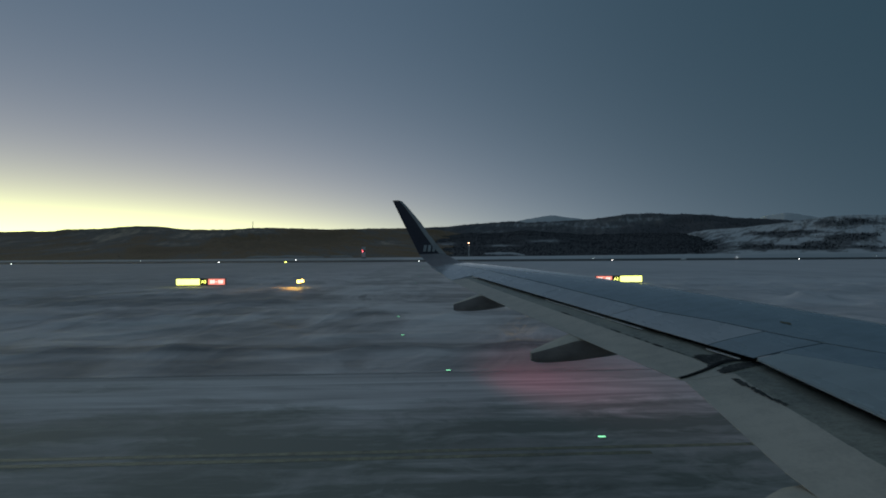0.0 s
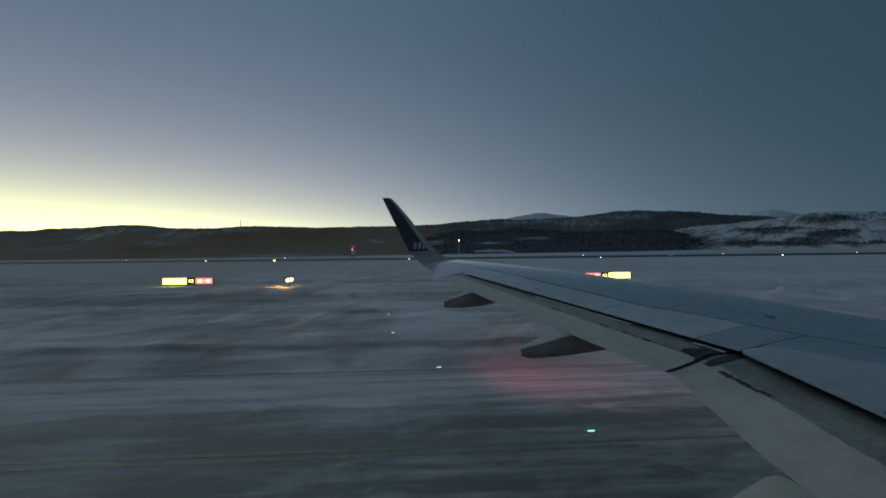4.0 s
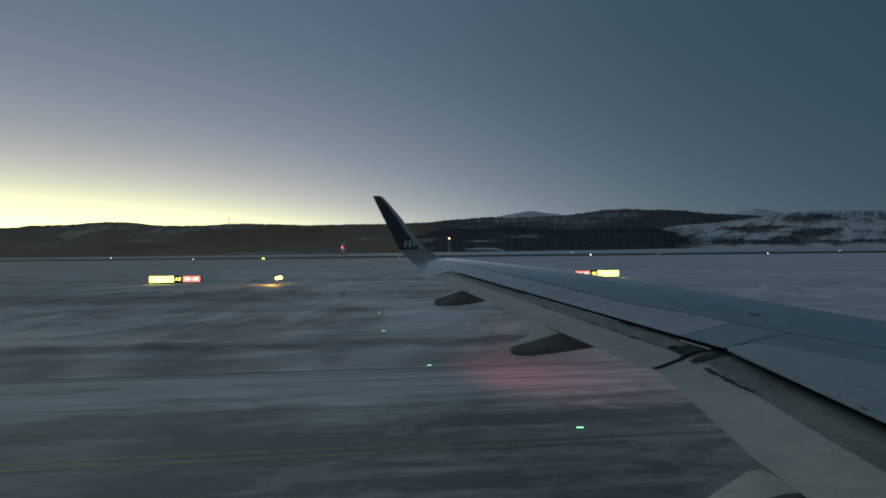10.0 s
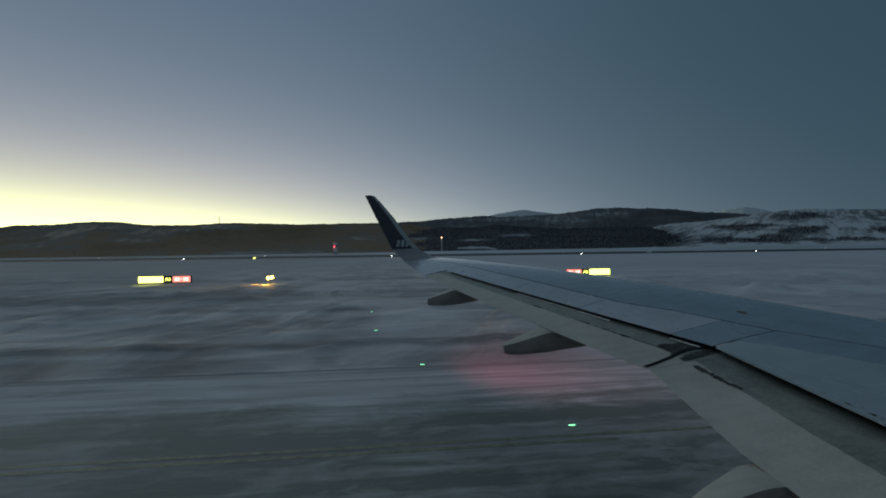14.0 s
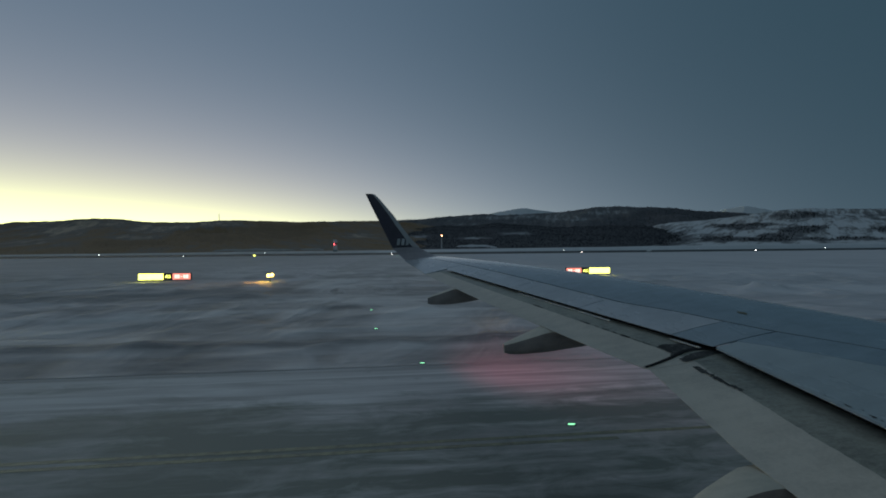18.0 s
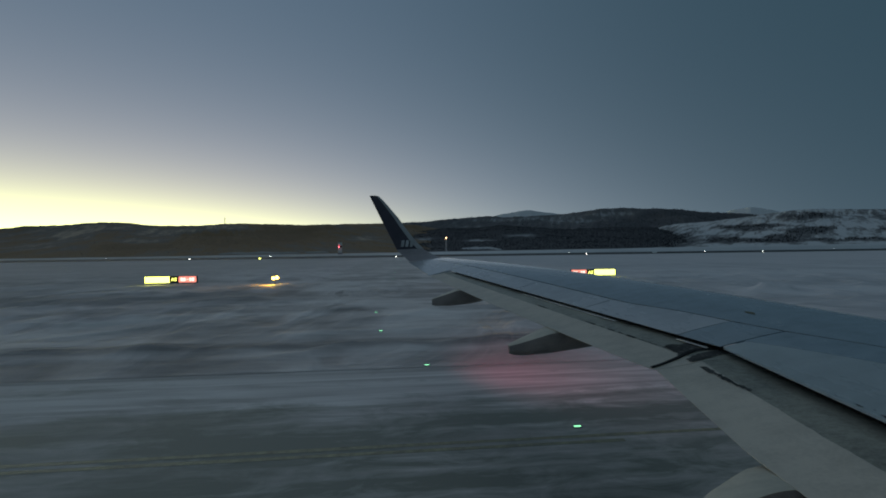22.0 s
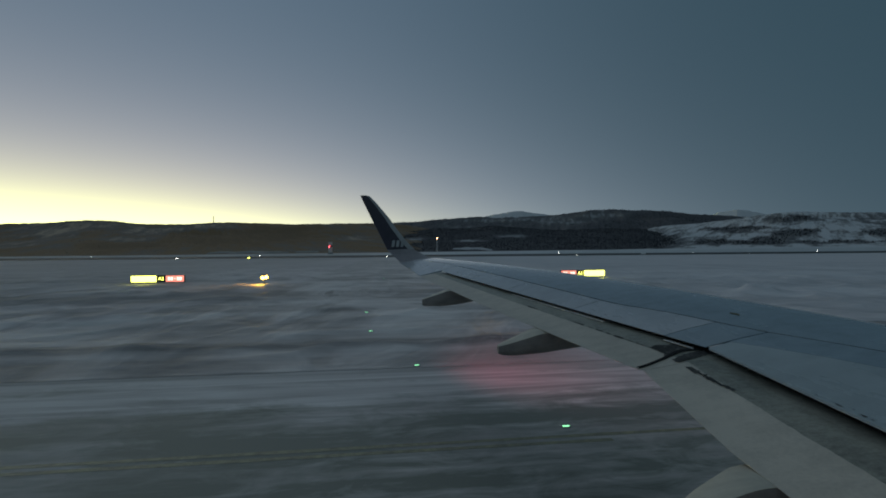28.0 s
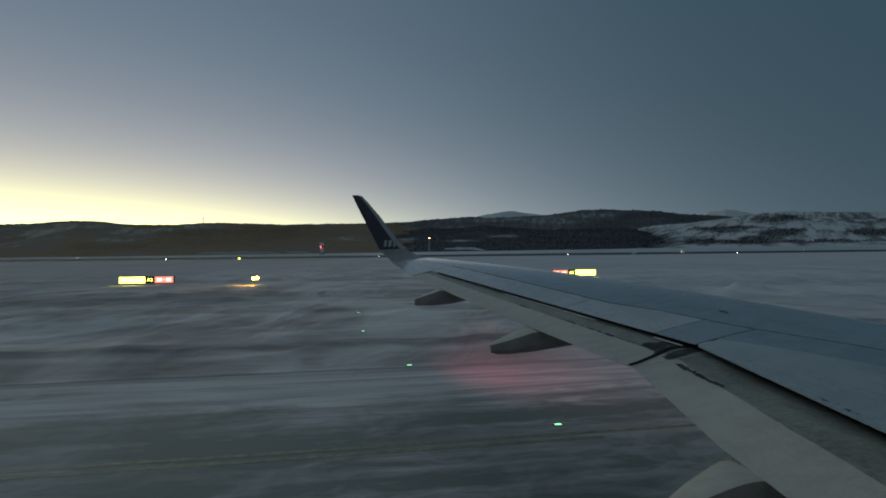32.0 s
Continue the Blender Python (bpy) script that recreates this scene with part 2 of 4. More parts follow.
def paint_build(col, dirt=0.25, scale=1.0, gloss=(0.32, 0.52), specks=0.22):
    def build(nt, b):
        a = noise_tex(nt, coords(nt, (1, 0.35, 1)), 1.3 * scale, 5, 0.6)
        c = noise_tex(nt, coords(nt, (0.6, 1.6, 1.6)), 4.0 * scale, 5, 0.6)
        f = calc(nt, "ADD", calc(nt, "MULTIPLY", a, 0.6), calc(nt, "MULTIPLY", c, 0.4))
        speck = noise_tex(nt, coords(nt, (0.7, 1, 1)), 38.0, 3, 0.7)
        f = calc(nt, "ADD", f, calc(nt, "MULTIPLY", calc(nt, "SUBTRACT", speck, 0.5), specks))
        d = tuple(v * (1 - dirt) for v in col)
        l = tuple(min(1, v * (1 + dirt * 0.4)) for v in col)
        each = nt.nodes.new("ShaderNodeObjectInfo")
        tone = ramp(nt, each.outputs["Random"], [(0.0, g3(0.86)), (1.0, g3(1.0))])
        nt.links.new(mix(nt, 1.0, ramp(nt, f, [(0.32, d), (0.62, l)]), tone, "MULTIPLY"), b.inputs["Base Color"])
        nt.links.new(ramp(nt, a, [(0.3, g3(gloss[0])), (0.7, g3(gloss[1]))]), b.inputs["Roughness"])
        bump(nt, b, noise_tex(nt, coords(nt), 0.9, 2), 0.05, 0.02)
    return build


def coated(build, weight):
    def both(nt, b):
        build(nt, b)
        b.inputs["Coat Weight"].default_value, b.inputs["Coat Roughness"].default_value = weight, 0.07
    return both


def matt_build(col):
    def build(nt, b):
        a = noise_tex(nt, coords(nt), 9.0, 5, 0.6)
        nt.links.new(ramp(nt, a, [(0.3, tuple(v * 0.6 for v in col)), (0.7, tuple(v * 1.3 for v in col))]), b.inputs["Base Color"])
        b.inputs["Specular IOR Level"].default_value = 0.08
    return build


SLAT = material("pale_sheen_paint", coated(paint_build((0.56, 0.62, 0.66), 0.14, 1.0, (0.14, 0.28)), 0.6))
WING = material("light_grey_wing_paint", coated(paint_build((0.285, 0.35, 0.405), 0.28, 1.0, (0.16, 0.32)), 0.6))
# root grey lowered, partly for the dark ground mirrored in it
ROOT_GREY = material("winglet_root_dimmed", paint_build((0.33, 0.31, 0.335), 0.2, 2))
PANEL = material("pale_grey_spoiler_paint", coated(paint_build((0.53, 0.56, 0.605), 0.2, 1.0, (0.18, 0.36)), 0.4))
INNER_PANEL = material("blue_grey_spoiler_paint", paint_build((0.41, 0.47, 0.495), 0.2, 1.0, (0.18, 0.36)))
# grimy flap front, its grey also lowered for the spoiler's shade
FLAP_NOSE = material("grimy_shaded_flap_nose", paint_build((0.36, 0.35, 0.295), 0.50, 3, specks=0.4))
FLAP = material("flap_paint", paint_build((0.665, 0.605, 0.52), 0.26, specks=0.32))
# one fairing grey in two tones: shaded sides and skylit top
FAIRING = material("fairing_shaded_sides", paint_build((0.47, 0.40, 0.385), 0.3, 2))
FAIRING_SKYLIT = material("fairing_skylit_top", paint_build((0.66, 0.61, 0.51), 0.2, 2))
NAVY = material("navy_winglet_paint", paint_build((0.064, 0.056, 0.082), 0.3, 2))
HULL = material("fuselage_paint", paint_build((0.6, 0.6, 0.6), 0.15))
# near-black, so the cove reads as deep shade; also the spar seam
DARK = material("dark_cove_shade_and_seam", matt_build((0.014, 0.014, 0.015)), 0.95)
SILVER = material("winglet_mark_paint", paint_build((0.55, 0.56, 0.58), 0.15, 3))
RUBBER = material("black_rubber", matt_build((0.034, 0.034, 0.036)), 0.85)
CABIN = material("cabin_lining", paint_build((0.25, 0.25, 0.25), 0.1))


def worn_build(nt, b):
    """Greasy black over the flap paint, worn through in small flecks."""
    a, c = noise_tex(nt, coords(nt, (1, 1, 1)), 26.0, 5, 0.7, 0.5), noise_tex(nt, coords(nt), 7.0, 3, 0.6)
    f = calc(nt, "ADD", calc(nt, "MULTIPLY", a, 0.6), calc(nt, "MULTIPLY", c, 0.4))
    nt.links.new(ramp(nt, f, [(0.42, (0.034, 0.034, 0.034)), (0.55, (0.075, 0.075, 0.072)), (0.66, (0.26, 0.255, 0.24))]), b.inputs["Base Color"])
    b.inputs["Specular IOR Level"].default_value = 0.2


SOOT = material("grime_and_oil", worn_build, 0.7)
POSTS = material("galvanised_post", paint_build((0.35, 0.35, 0.35), 0.2, 5), 0.5, 0.4)
SIGN_BOX = material("black_sign_housing", paint_build((0.02, 0.02, 0.02), 0.3, 3))
WHITE_PAINT = material("white_cladding", paint_build((0.85, 0.84, 0.82), 0.1, 2))
RED_PAINT = material("red_cladding", paint_build((0.45, 0.05, 0.04), 0.2, 2))
YELLOW_LINE = material("worn_yellow_marking", paint_build((0.34, 0.32, 0.20), 0.6, 2))


def glowing(name, col, strength):
    def build(nt, b):
        v = noise_tex(nt, coords(nt), 3.0, 2)
        nt.links.new(ramp(nt, v, [(0.2, tuple(x * 0.8 for x in col)), (0.8, col)]), b.inputs["Emission Color"])
        b.inputs["Emission Strength"].default_value = strength
        b.inputs["Base Color"].default_value = (*col, 1)
    return material(name, build, 0.5)


LIT_YELLOW = glowing("lit_yellow_sign_face", (0.94, 1.0, 0.19), 4.0)
LIT_RED = glowing("lit_red_sign_face", (1.0, 0.30, 0.23), 1.2)
LIT_WHITE = glowing("lit_white_lettering", (1.0, 0.85, 0.75), 1.6)
LAMP_YELLOW = glowing("lit_amber_lens", (1.0, 0.62, 0.09), 14.0)
LAMP_GREEN = glowing("lit_green_lens", (0.30, 1.0, 0.52), 1.5)
LAMP_WHITE = glowing("lit_white_lens", (1.0, 1.0, 0.95), 12.0)
LAMP_RED = glowing("lit_red_lens", (1.0, 0.15, 0.18), 6.0)
LAMP_ORANGE = glowing("lit_orange_lens", (1.0, 0.50, 0.25), 14.0)


def hill_build(bearing, dark, snow, grain=0.5, sharp=0.16, tint=(0.97, 1.0, 1.03)):
    """Snowy fell with scrub: woodland after the hill's own cover, broken up by a fine grain."""
    def build(nt, b):
        tc, turn, press = nt.nodes.new("ShaderNodeTexCoord"), nt.nodes.new("ShaderNodeMapping"), nt.nodes.new("ShaderNodeMapping")
        nt.links.new(tc.outputs["Object"], turn.inputs[0])
        nt.links.new(turn.outputs[0], press.inputs[0])
        turn.inputs["Rotation"].default_value = (0, 0, radians(bearing))
        press.inputs["Scale"].default_value = (1, 0.14, 0.14)
        down = press.outputs[0]
        cover = nt.nodes.new("ShaderNodeAttribute")
        cover.attribute_name = "cover"
        big = noise_tex(nt, down, 0.012, 5, 0.6, 0.8)
        small = noise_tex(nt, down, 0.05, 5, 0.68, 0.4)
        fine = noise_tex(nt, down, 0.22, 3, 0.7)
        f = calc(nt, "ADD", calc(nt, "MULTIPLY", calc(nt, "SUBTRACT", big, 0.5), grain), calc(nt, "MULTIPLY", calc(nt, "SUBTRACT", small, 0.5), grain * 1.5))
        f = calc(nt, "ADD", f, calc(nt, "MULTIPLY", calc(nt, "SUBTRACT", fine, 0.5), grain * 0.5))
        f = calc(nt, "ADD", f, cover.outputs["Fac"], True)
        col = ramp(nt, f, [(0.5 - sharp, tuple(v * snow for v in tint)), (0.5, tuple(0.35 * v + 0.3 * snow for v in dark)), (0.5 + sharp, tuple(v * 1.25 for v in dark)), (0.95, dark)])
        nt.links.new(col, b.inputs["Base Color"])
        bump(nt, b, small, 0.35, 5.0)
    return build


# the near fell's warm tint holds the glare of the horizon glow
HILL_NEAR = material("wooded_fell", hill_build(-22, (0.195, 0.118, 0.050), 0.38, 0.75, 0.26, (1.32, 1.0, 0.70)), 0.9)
HILL_FOREST = material("forest_floor", hill_build(15, (0.060, 0.060, 0.068), 0.40, 0.30), 0.9)
HILL_MID = material("scrub_fell", hill_build(22, (0.080, 0.080, 0.088), 0.40, 0.75, 0.26), 0.9)
HILL_SNOW = material("snowy_fell", hill_build(46, (0.080, 0.084, 0.092), 0.64, 1.15, 0.24), 0.9)
HILL_FAR = material("bare_snow_dome", hill_build(16, (0.10, 0.10, 0.11), 0.66, 0.3), 0.9)


def tree_build(lo, hi):
    def build(nt, b):
        gi = nt.nodes.new("ShaderNodeNewGeometry")
        nt.links.new(ramp(nt, gi.outputs["Random Per Island"], [(0, lo), (1, hi)]), b.inputs["Base Color"])
        b.inputs["Specular IOR Level"].default_value = 0.1
    return build


SPRUCE = material("dark_spruce", tree_build((0.036, 0.036, 0.042), (0.052, 0.052, 0.058)), 0.9)
# twigs warmed to go with the glare tint of the near fell
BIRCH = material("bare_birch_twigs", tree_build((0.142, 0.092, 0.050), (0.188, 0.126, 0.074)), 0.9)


# ---- mesh helpers ----
def mesh_of(name, verts, faces, mat, smooth=True):
    me = bpy.data.meshes.new(name)
    me.from_pydata([tuple(v) for v in verts], [], faces)
    me.materials.append(mat)
    if smooth:
        me.polygons.foreach_set("use_smooth", [True] * len(me.polygons))
    me.update()
    return me


def part(name, bm, mat, parent, label=""):
    """One mesh object under a thing or part, from a bmesh or a mesh."""
    if isinstance(bm, bmesh.types.BMesh):
        me = bpy.data.meshes.new(name)
        bm.to_mesh(me)
        bm.free()
        me.materials.append(mat)
    else:
        me = bm
    ob = new(name, me)
    ob.parent = parent
    if parent is not None and parent.type == "MESH":
        ob.matrix_parent_inverse = parent.matrix_basis.inverted()
    return tagged(ob, label)


def thing(name, at, label, category, group="", kind=""):
    ob = new(name)
    ob.matrix_basis = at
    return tagged(ob, label, category, group, kind)


def box(sx, sy, sz, at=(0, 0, 0), bevel=0.0, bm=None, rot=None):
    bm = bm or bmesh.new()
    r = bmesh.ops.create_cube(bm, size=1)
    vs = r["verts"]
    bmesh.ops.scale(bm, vec=(sx, sy, sz), verts=vs)
    if bevel:
        es = list({e for v in vs for e in v.link_edges})
        out = bmesh.ops.bevel(bm, geom=es, offset=bevel, segments=2, profile=0.6, affect="EDGES")
        vs = list({v for f in out["faces"] for v in f.verts} | {v for v in vs if v.is_valid})
    if rot:
        bmesh.ops.rotate(bm, cent=(0, 0, 0), matrix=Euler([radians(a) for a in rot]).to_matrix(), verts=vs)
    bmesh.ops.translate(bm, vec=at, verts=vs)
    return bm


def rod(r1, r2, h, at=(0, 0, 0), seg=14, bm=None, rot=None):
    bm = bm or bmesh.new()
    vs = bmesh.ops.create_cone(bm, cap_ends=True, segments=seg, radius1=r1, radius2=r2, depth=h)["verts"]
    bmesh.ops.translate(bm, vec=(0, 0, h / 2), verts=vs)
    if rot:
        bmesh.ops.rotate(bm, cent=(0, 0, 0), matrix=Euler([radians(a) for a in rot]).to_matrix(), verts=vs)
    bmesh.ops.translate(bm, vec=at, verts=vs)
    return bm


def lerp(table, x):
    return float(np.interp(x, [a for a, _ in table], [b for _, b in table]))


def smooth_line(table, xs):
    """Monotone-ish smooth curve through a few design values."""
    a = np.array([p for p, _ in table])
    b = np.array([q for _, q in table])
    fine = np.linspace(a[0], a[-1], 600)
    v = np.interp(fine, a, b)
    k = np.hanning(31)
    v = np.convolve(np.pad(v, 15, mode="edge"), k / k.sum(), "valid")
    return np.interp(xs, fine, v)


def slab(name, xa, xb, top, ys, n, thick, mat, parent, label=""):
    """A lofted panel between the lines x = xa(y) and x = xb(y) under the height top(x, y), with thickness."""
    up, lo = [], []
    for y in ys:
        for i in range(n + 1):
            k = i / n
            x = xa(y) + (xb(y) - xa(y)) * k
            z = top(x, y)
            t = thick(k) if callable(thick) else thick
            up.append((x, y, z)), lo.append((x, y, z - t))
    ny, nx = len(ys), n + 1
    verts, off = up + lo, len(up)
    faces = []
    for j in range(ny - 1):
        for i in range(n):
            a = j * nx + i
            q = (a, a + 1, a + nx + 1, a + nx)
            faces += [q, tuple(off + v for v in reversed(q))]
    for j in range(ny - 1):
        for i in (0, n):
            a = j * nx + i
            q = (a, a + nx, off + a + nx, off + a)
            faces.append(q if i == 0 else tuple(reversed(q)))
    for i in range(n):
        for j in (0, ny - 1):
            a = j * nx + i
            q = (a, off + a, off + a + 1, a + 1)
            faces.append(q if j == 0 else tuple(reversed(q)))
    me = mesh_of(name, verts, faces, mat, False)
    bm = bmesh.new()
    bm.from_mesh(me)
    bmesh.ops.recalc_face_normals(bm, faces=bm.faces)
    for f in bm.faces:
        f.smooth = abs(f.normal.z) > 0.6
    for e in bm.edges:
        e.smooth = e.calc_face_angle(0) < 0.5
    bm.to_mesh(me)
    bm.free()
    return part(name, me, mat, parent, label)


# ---- ground ----
def grid_lines(dense_lo, dense_hi, step, lo, hi, grow=1.25):
    v = list(np.arange(dense_lo, dense_hi + 1e-6, step))
    s, x = step, dense_hi
    while x < hi:
        s *= grow
        x += s
        v.append(min(x, hi))
    s, x = step, dense_lo
    while x > lo:
        s *= grow
        x -= s
        v.insert(0, max(x, lo))
    return v


# places swept level round the signs and guard lights: x, y, half width
TRODDEN = ((-30.9, 60.0, 5.0), (27.0, 59.4, 5.0), (-16.7, 57.2, 2.0), (12.1, 56.9, 2.0))


def drift(x, y):
    """Height of the wind-carved drifts: curling crests over broad swells, and the ploughed ridge along the taxiway."""
    wx = x + 3.2 * noise.noise(Vector((x * 0.11, y * 0.13, 2.0)))
    wy = y + 3.2 * noise.noise(Vector((x * 0.11, y * 0.13, 7.0)))
    crest = 1 - abs(noise.noise(Vector((wx * 0.17, wy * 0.21, 8.0)))) * 2.2
    h = 0.10 * noise.fractal(Vector((x * 0.06, y * 0.06, 3.0)), 0.9, 2.1, 3) + 0.24 * max(0.0, crest) ** 2
    h += 0.05 * noise.noise(Vector((wx * 0.5, wy * 0.6, 1.0)))
    fade = max(0.0, min(1.0, (y - 16.6) / 3.0)) * max(0.0, min(1.0, (150 - y) / 60)) * max(0.0, min(1.0, (260 - abs(x)) / 60))
    lumps = max(0.0, 0.65 + 0.8 * noise.noise(Vector((x * 0.30, y * 0.4, 6.0))) + 0.25 * noise.noise(Vector((x * 1.4, y * 1.6, 9.0))))
    line = 20.2 + 1.1 * noise.noise(Vector((x * 0.045, 0.0, 5.0)))
    for sx, sy, w in TRODDEN:
        fade *= 1 - math.exp(-((x - sx) / w) ** 2 - ((y - sy) / 3.5) ** 2)
    u, v = wx - 0.5 * (x - wx) - 34.4, y - 38.9
    mound = 0.75 * math.exp(-((u + 0.5) / 1.0) ** 2 - (v / 0.8) ** 2) + 0.30 * math.exp(-((u - 1.8) / 1.8) ** 2 - ((v + 0.2) / 0.7) ** 2)
    h += mound * (0.85 + 0.5 * noise.noise(Vector((x * 1.1, y * 1.3, 4.0))))
    return fade * h + 0.26 * lumps * math.exp(-((y - line) / 0.75) ** 2) * max(0.0, min(1.0, (400 - abs(x)) / 100))


def ground():
    xs = grid_lines(-70, 60, 0.5, -4900, 4900)
    ys = grid_lines(16, 56, 0.35, -4900, 4900)
    verts = []
    for y in ys:
        for x in xs:
            inside = 10.9 + 20 * max(0, 1 - (y - 16.2) / 34) ** 2.2 - abs(x + 1.5)
            under = max(0.0, min(1.0, inside / 0.8)) if y < 218 else 0.0
            verts.append((x, y, 0.02 * (1 - under) - 0.10 * under + drift(x, y) * (1 - under) if y > 16.2 and abs(x) < 800 and y < 200 else -0.05))
    nx = len(xs)
    faces = [(j * nx + i, j * nx + i + 1, (j + 1) * nx + i + 1, (j + 1) * nx + i) for j in range(len(ys) - 1) for i in range(nx - 1)]
    ob = new("ground", mesh_of("ground", verts, faces, SNOW))
    tagged(ob, "wind-packed grey snow field with low drifts", "snow", kind="structure")


def sheet(name, pts, z, mat, label, category, kind="structure"):
    bm = bmesh.new()
    top = [bm.verts.new((x, y, z)) for x, y in pts]
    f = bm.faces.new(top)
    r = bmesh.ops.extrude_face_region(bm, geom=[f])
    bmesh.ops.translate(bm, vec=(0, 0, -0.12), verts=[v for v in r["geom"] if isinstance(v, bmesh.types.BMVert)])
    bmesh.ops.recalc_face_normals(bm, faces=bm.faces)
    return tagged(part(name, bm, mat, None), label, category, kind=kind)


ground()
sheet("taxiway", [(-600, -30), (600, -30), (600, 16.2), (-600, 16.2)], 0.0, TAXI, "asphalt taxiway streaked with blown snow and ice", "taxiway")


def exit_taxiway():
    """The crossing taxiway under a thin, drifted cover of snow, on a fine grid."""
    ys = list(np.arange(16.2, 56, 0.35)) + list(np.arange(56, 217.1, 2.3))
    n, verts = 110, []
    for y in ys:
        half = 11.5 + 20 * max(0.0, 1 - (y - 16.2) / 34) ** 2.2
        for i in range(n + 1):
            k = 2 * i / n - 1
            x = -1.5 + half * k
            rim = min(1.0, (1 - abs(k)) * half / 2.5)
            verts.append((x, y, 0.012 + drift(x, y) * (0.62 if rim >= 1 else 0.62 + 0.38 * (1 - rim)) - (0.14 if i in (0, n) else 0.0)))
    w = n + 1
    faces = [(j * w + i, j * w + i + 1, (j + 1) * w + i + 1, (j + 1) * w + i) for j in range(len(ys) - 1) for i in range(n)]
    tagged(new("exit_taxiway", mesh_of("exit_taxiway", verts, faces, EXIT)), "crossing taxiway thinly covered with drifted snow", "taxiway", kind="structure")


exit_taxiway()
sheet("runway", [(-1500, 218), (1500, 218), (1500, 282), (-1500, 282)], 0.02, RUNWAY, "dark cleared asphalt runway", "runway")


def edge_marking():
    for y0 in (9.55, 9.85):
        bm = bmesh.new()
        n = 160
        rows = []
        for i in range(n + 1):
            x = -80 + 200 * i / n
            w = 0.075 + 0.02 * noise.noise(Vector((x * 0.9, y0 * 5, 0)))
            rows.append((bm.verts.new((x, y0 - w, 0.004)), bm.verts.new((x, y0 + w, 0.004))))
        for a, b in zip(rows, rows[1:]):
            if noise.noise(Vector((a[0].co.x * 0.12, y0, 4))) > -0.2:
                bm.faces.new((a[0], b[0], b[1], a[1]))
        tagged(part("edge_line", bm, YELLOW_LINE, None), "worn yellow taxiway edge line half hidden by snow", "road marking", "taxiway edge lines", "structure")


edge_marking()


def far_bank():
    """Low ploughed snow bank beyond the runway."""
    verts, n = [], 260
    for i in range(n + 1):
        x = -1100 + 2300 * i / n
        h = 0.6 + 2.9 * max(0, min(1, (x + 10) / 300)) + 0.25 * noise.noise(Vector((x * 0.02, 0, 2)))
        for k, (dy, f) in enumerate(((0, -0.1), (3, 0.55), (7, 0.95), (16, 1.0), (40, 0.85), (75, -0.1))):
            verts.append((x, 290 + dy, f * h))
    faces = [(i * 6 + k, (i + 1) * 6 + k, (i + 1) * 6 + k + 1, i * 6 + k + 1) for i in range(n) for k in range(5)]
    tagged(new("snow_bank", mesh_of("snow_bank", verts, faces, FRESH)), "long low ploughed snow bank beyond the runway", "snow bank", kind="structure")


far_bank()

# ---- hills: (bearing from +y in degrees, height of the crest in degrees) ----
NEAR_RIDGE = [(-75, 1.2), (-51.7, 1.6), (-40.3, 2.04), (-36.4, 2.53), (-32.9, 2.9), (-30.5, 2.84), (-28.9, 2.46), (-24.7, 2.68), (-21.2, 2.94), (-16.9, 2.87), (-8.1, 2.94), (-2.3, 3.0),
              (2.0, 2.7), (6.0, 1.9), (10.0, 0.6)]
FOREST_RIDGE = [(-3, 0.5), (1.0, 1.9), (5.5, 2.45), (9.5, 2.35), (12.6, 2.75), (16.8, 2.35), (21.3, 2.0), (26.5, 2.1), (31.0, 2.0), (33.2, 1.35), (36.0, 0.3)]
MID_RIDGE = [(-10, 2.4), (-0.8, 3.18), (3.7, 3.53), (10.4, 3.84), (14.1, 3.66), (19.9, 4.02), (24.0, 4.33), (29.2, 4.45), (32.9, 4.08), (36.3, 3.58), (39.5, 3.23), (43.0, 2.7), (46.6, 2.0), (60, 1.4)]
DOME = [(5, 1.5), (9.7, 3.4), (12.6, 4.12), (16.3, 4.52), (19.2, 4.2), (22.0, 3.54), (27, 1.5)]
FAR_PEAK = [(33, 1.5), (37.4, 2.95), (39.0, 3.63), (40.6, 3.84), (42.0, 3.5), (43.9, 2.9), (48, 1.5)]
SNOW_RIDGE = [(28.6, 0.2), (29.8, 0.7), (31.2, 1.7), (32.4, 2.12), (34.1, 2.38), (36.9, 2.48), (39.5, 2.70), (42.0, 2.96), (44.2, 3.26), (46.1, 3.28), (47.8, 3.08), (51.2, 2.86), (61.1, 2.3), (72.7, 1.4), (85, 0.8)]

# woodland on the hills: bearing and elevation of a patch in degrees, its half width and half height, and how wooded it is
NEAR_COVER = [(-36.0, 1.8, 2.2, 0.45, 0.36), (-33.6, 2.5, 3.0, 0.30, 0.34), (-28.0, 2.0, 2.0, 0.45, 0.40), (-30.2, 1.05, 2.4, 0.30, 0.44), (-21.8, 2.72, 2.6, 0.22, 0.36), (-25.0, 2.3, 2.2, 0.25, 0.42),
              (-30.0, 0.45, 4.0, 0.30, 1.0), (-36.5, 0.5, 3.0, 0.4, 0.48), (-14.8, 1.8, 4.5, 0.9, 1.0), (-22.0, 1.2, 4.0, 0.7, 0.9), (-5.5, 1.3, 3.0, 0.3, 0.5), (-45.0, 1.2, 5.0, 0.5, 0.5)]
MID_COVER = [(12.0, 3.55, 3.0, 0.2, 0.42), (18.0, 3.6, 3.6, 0.25, 0.40), (27.0, 3.85, 4.5, 0.25, 0.40), (22.5, 3.2, 3.5, 0.3, 0.44), (11.5, 2.6, 2.5, 0.25, 0.46), (32.8, 3.7, 3.0, 0.5, 1.0), (29.5, 2.6, 3.5, 0.6, 0.9), (37.0, 3.2, 4.0, 0.4, 0.95)]
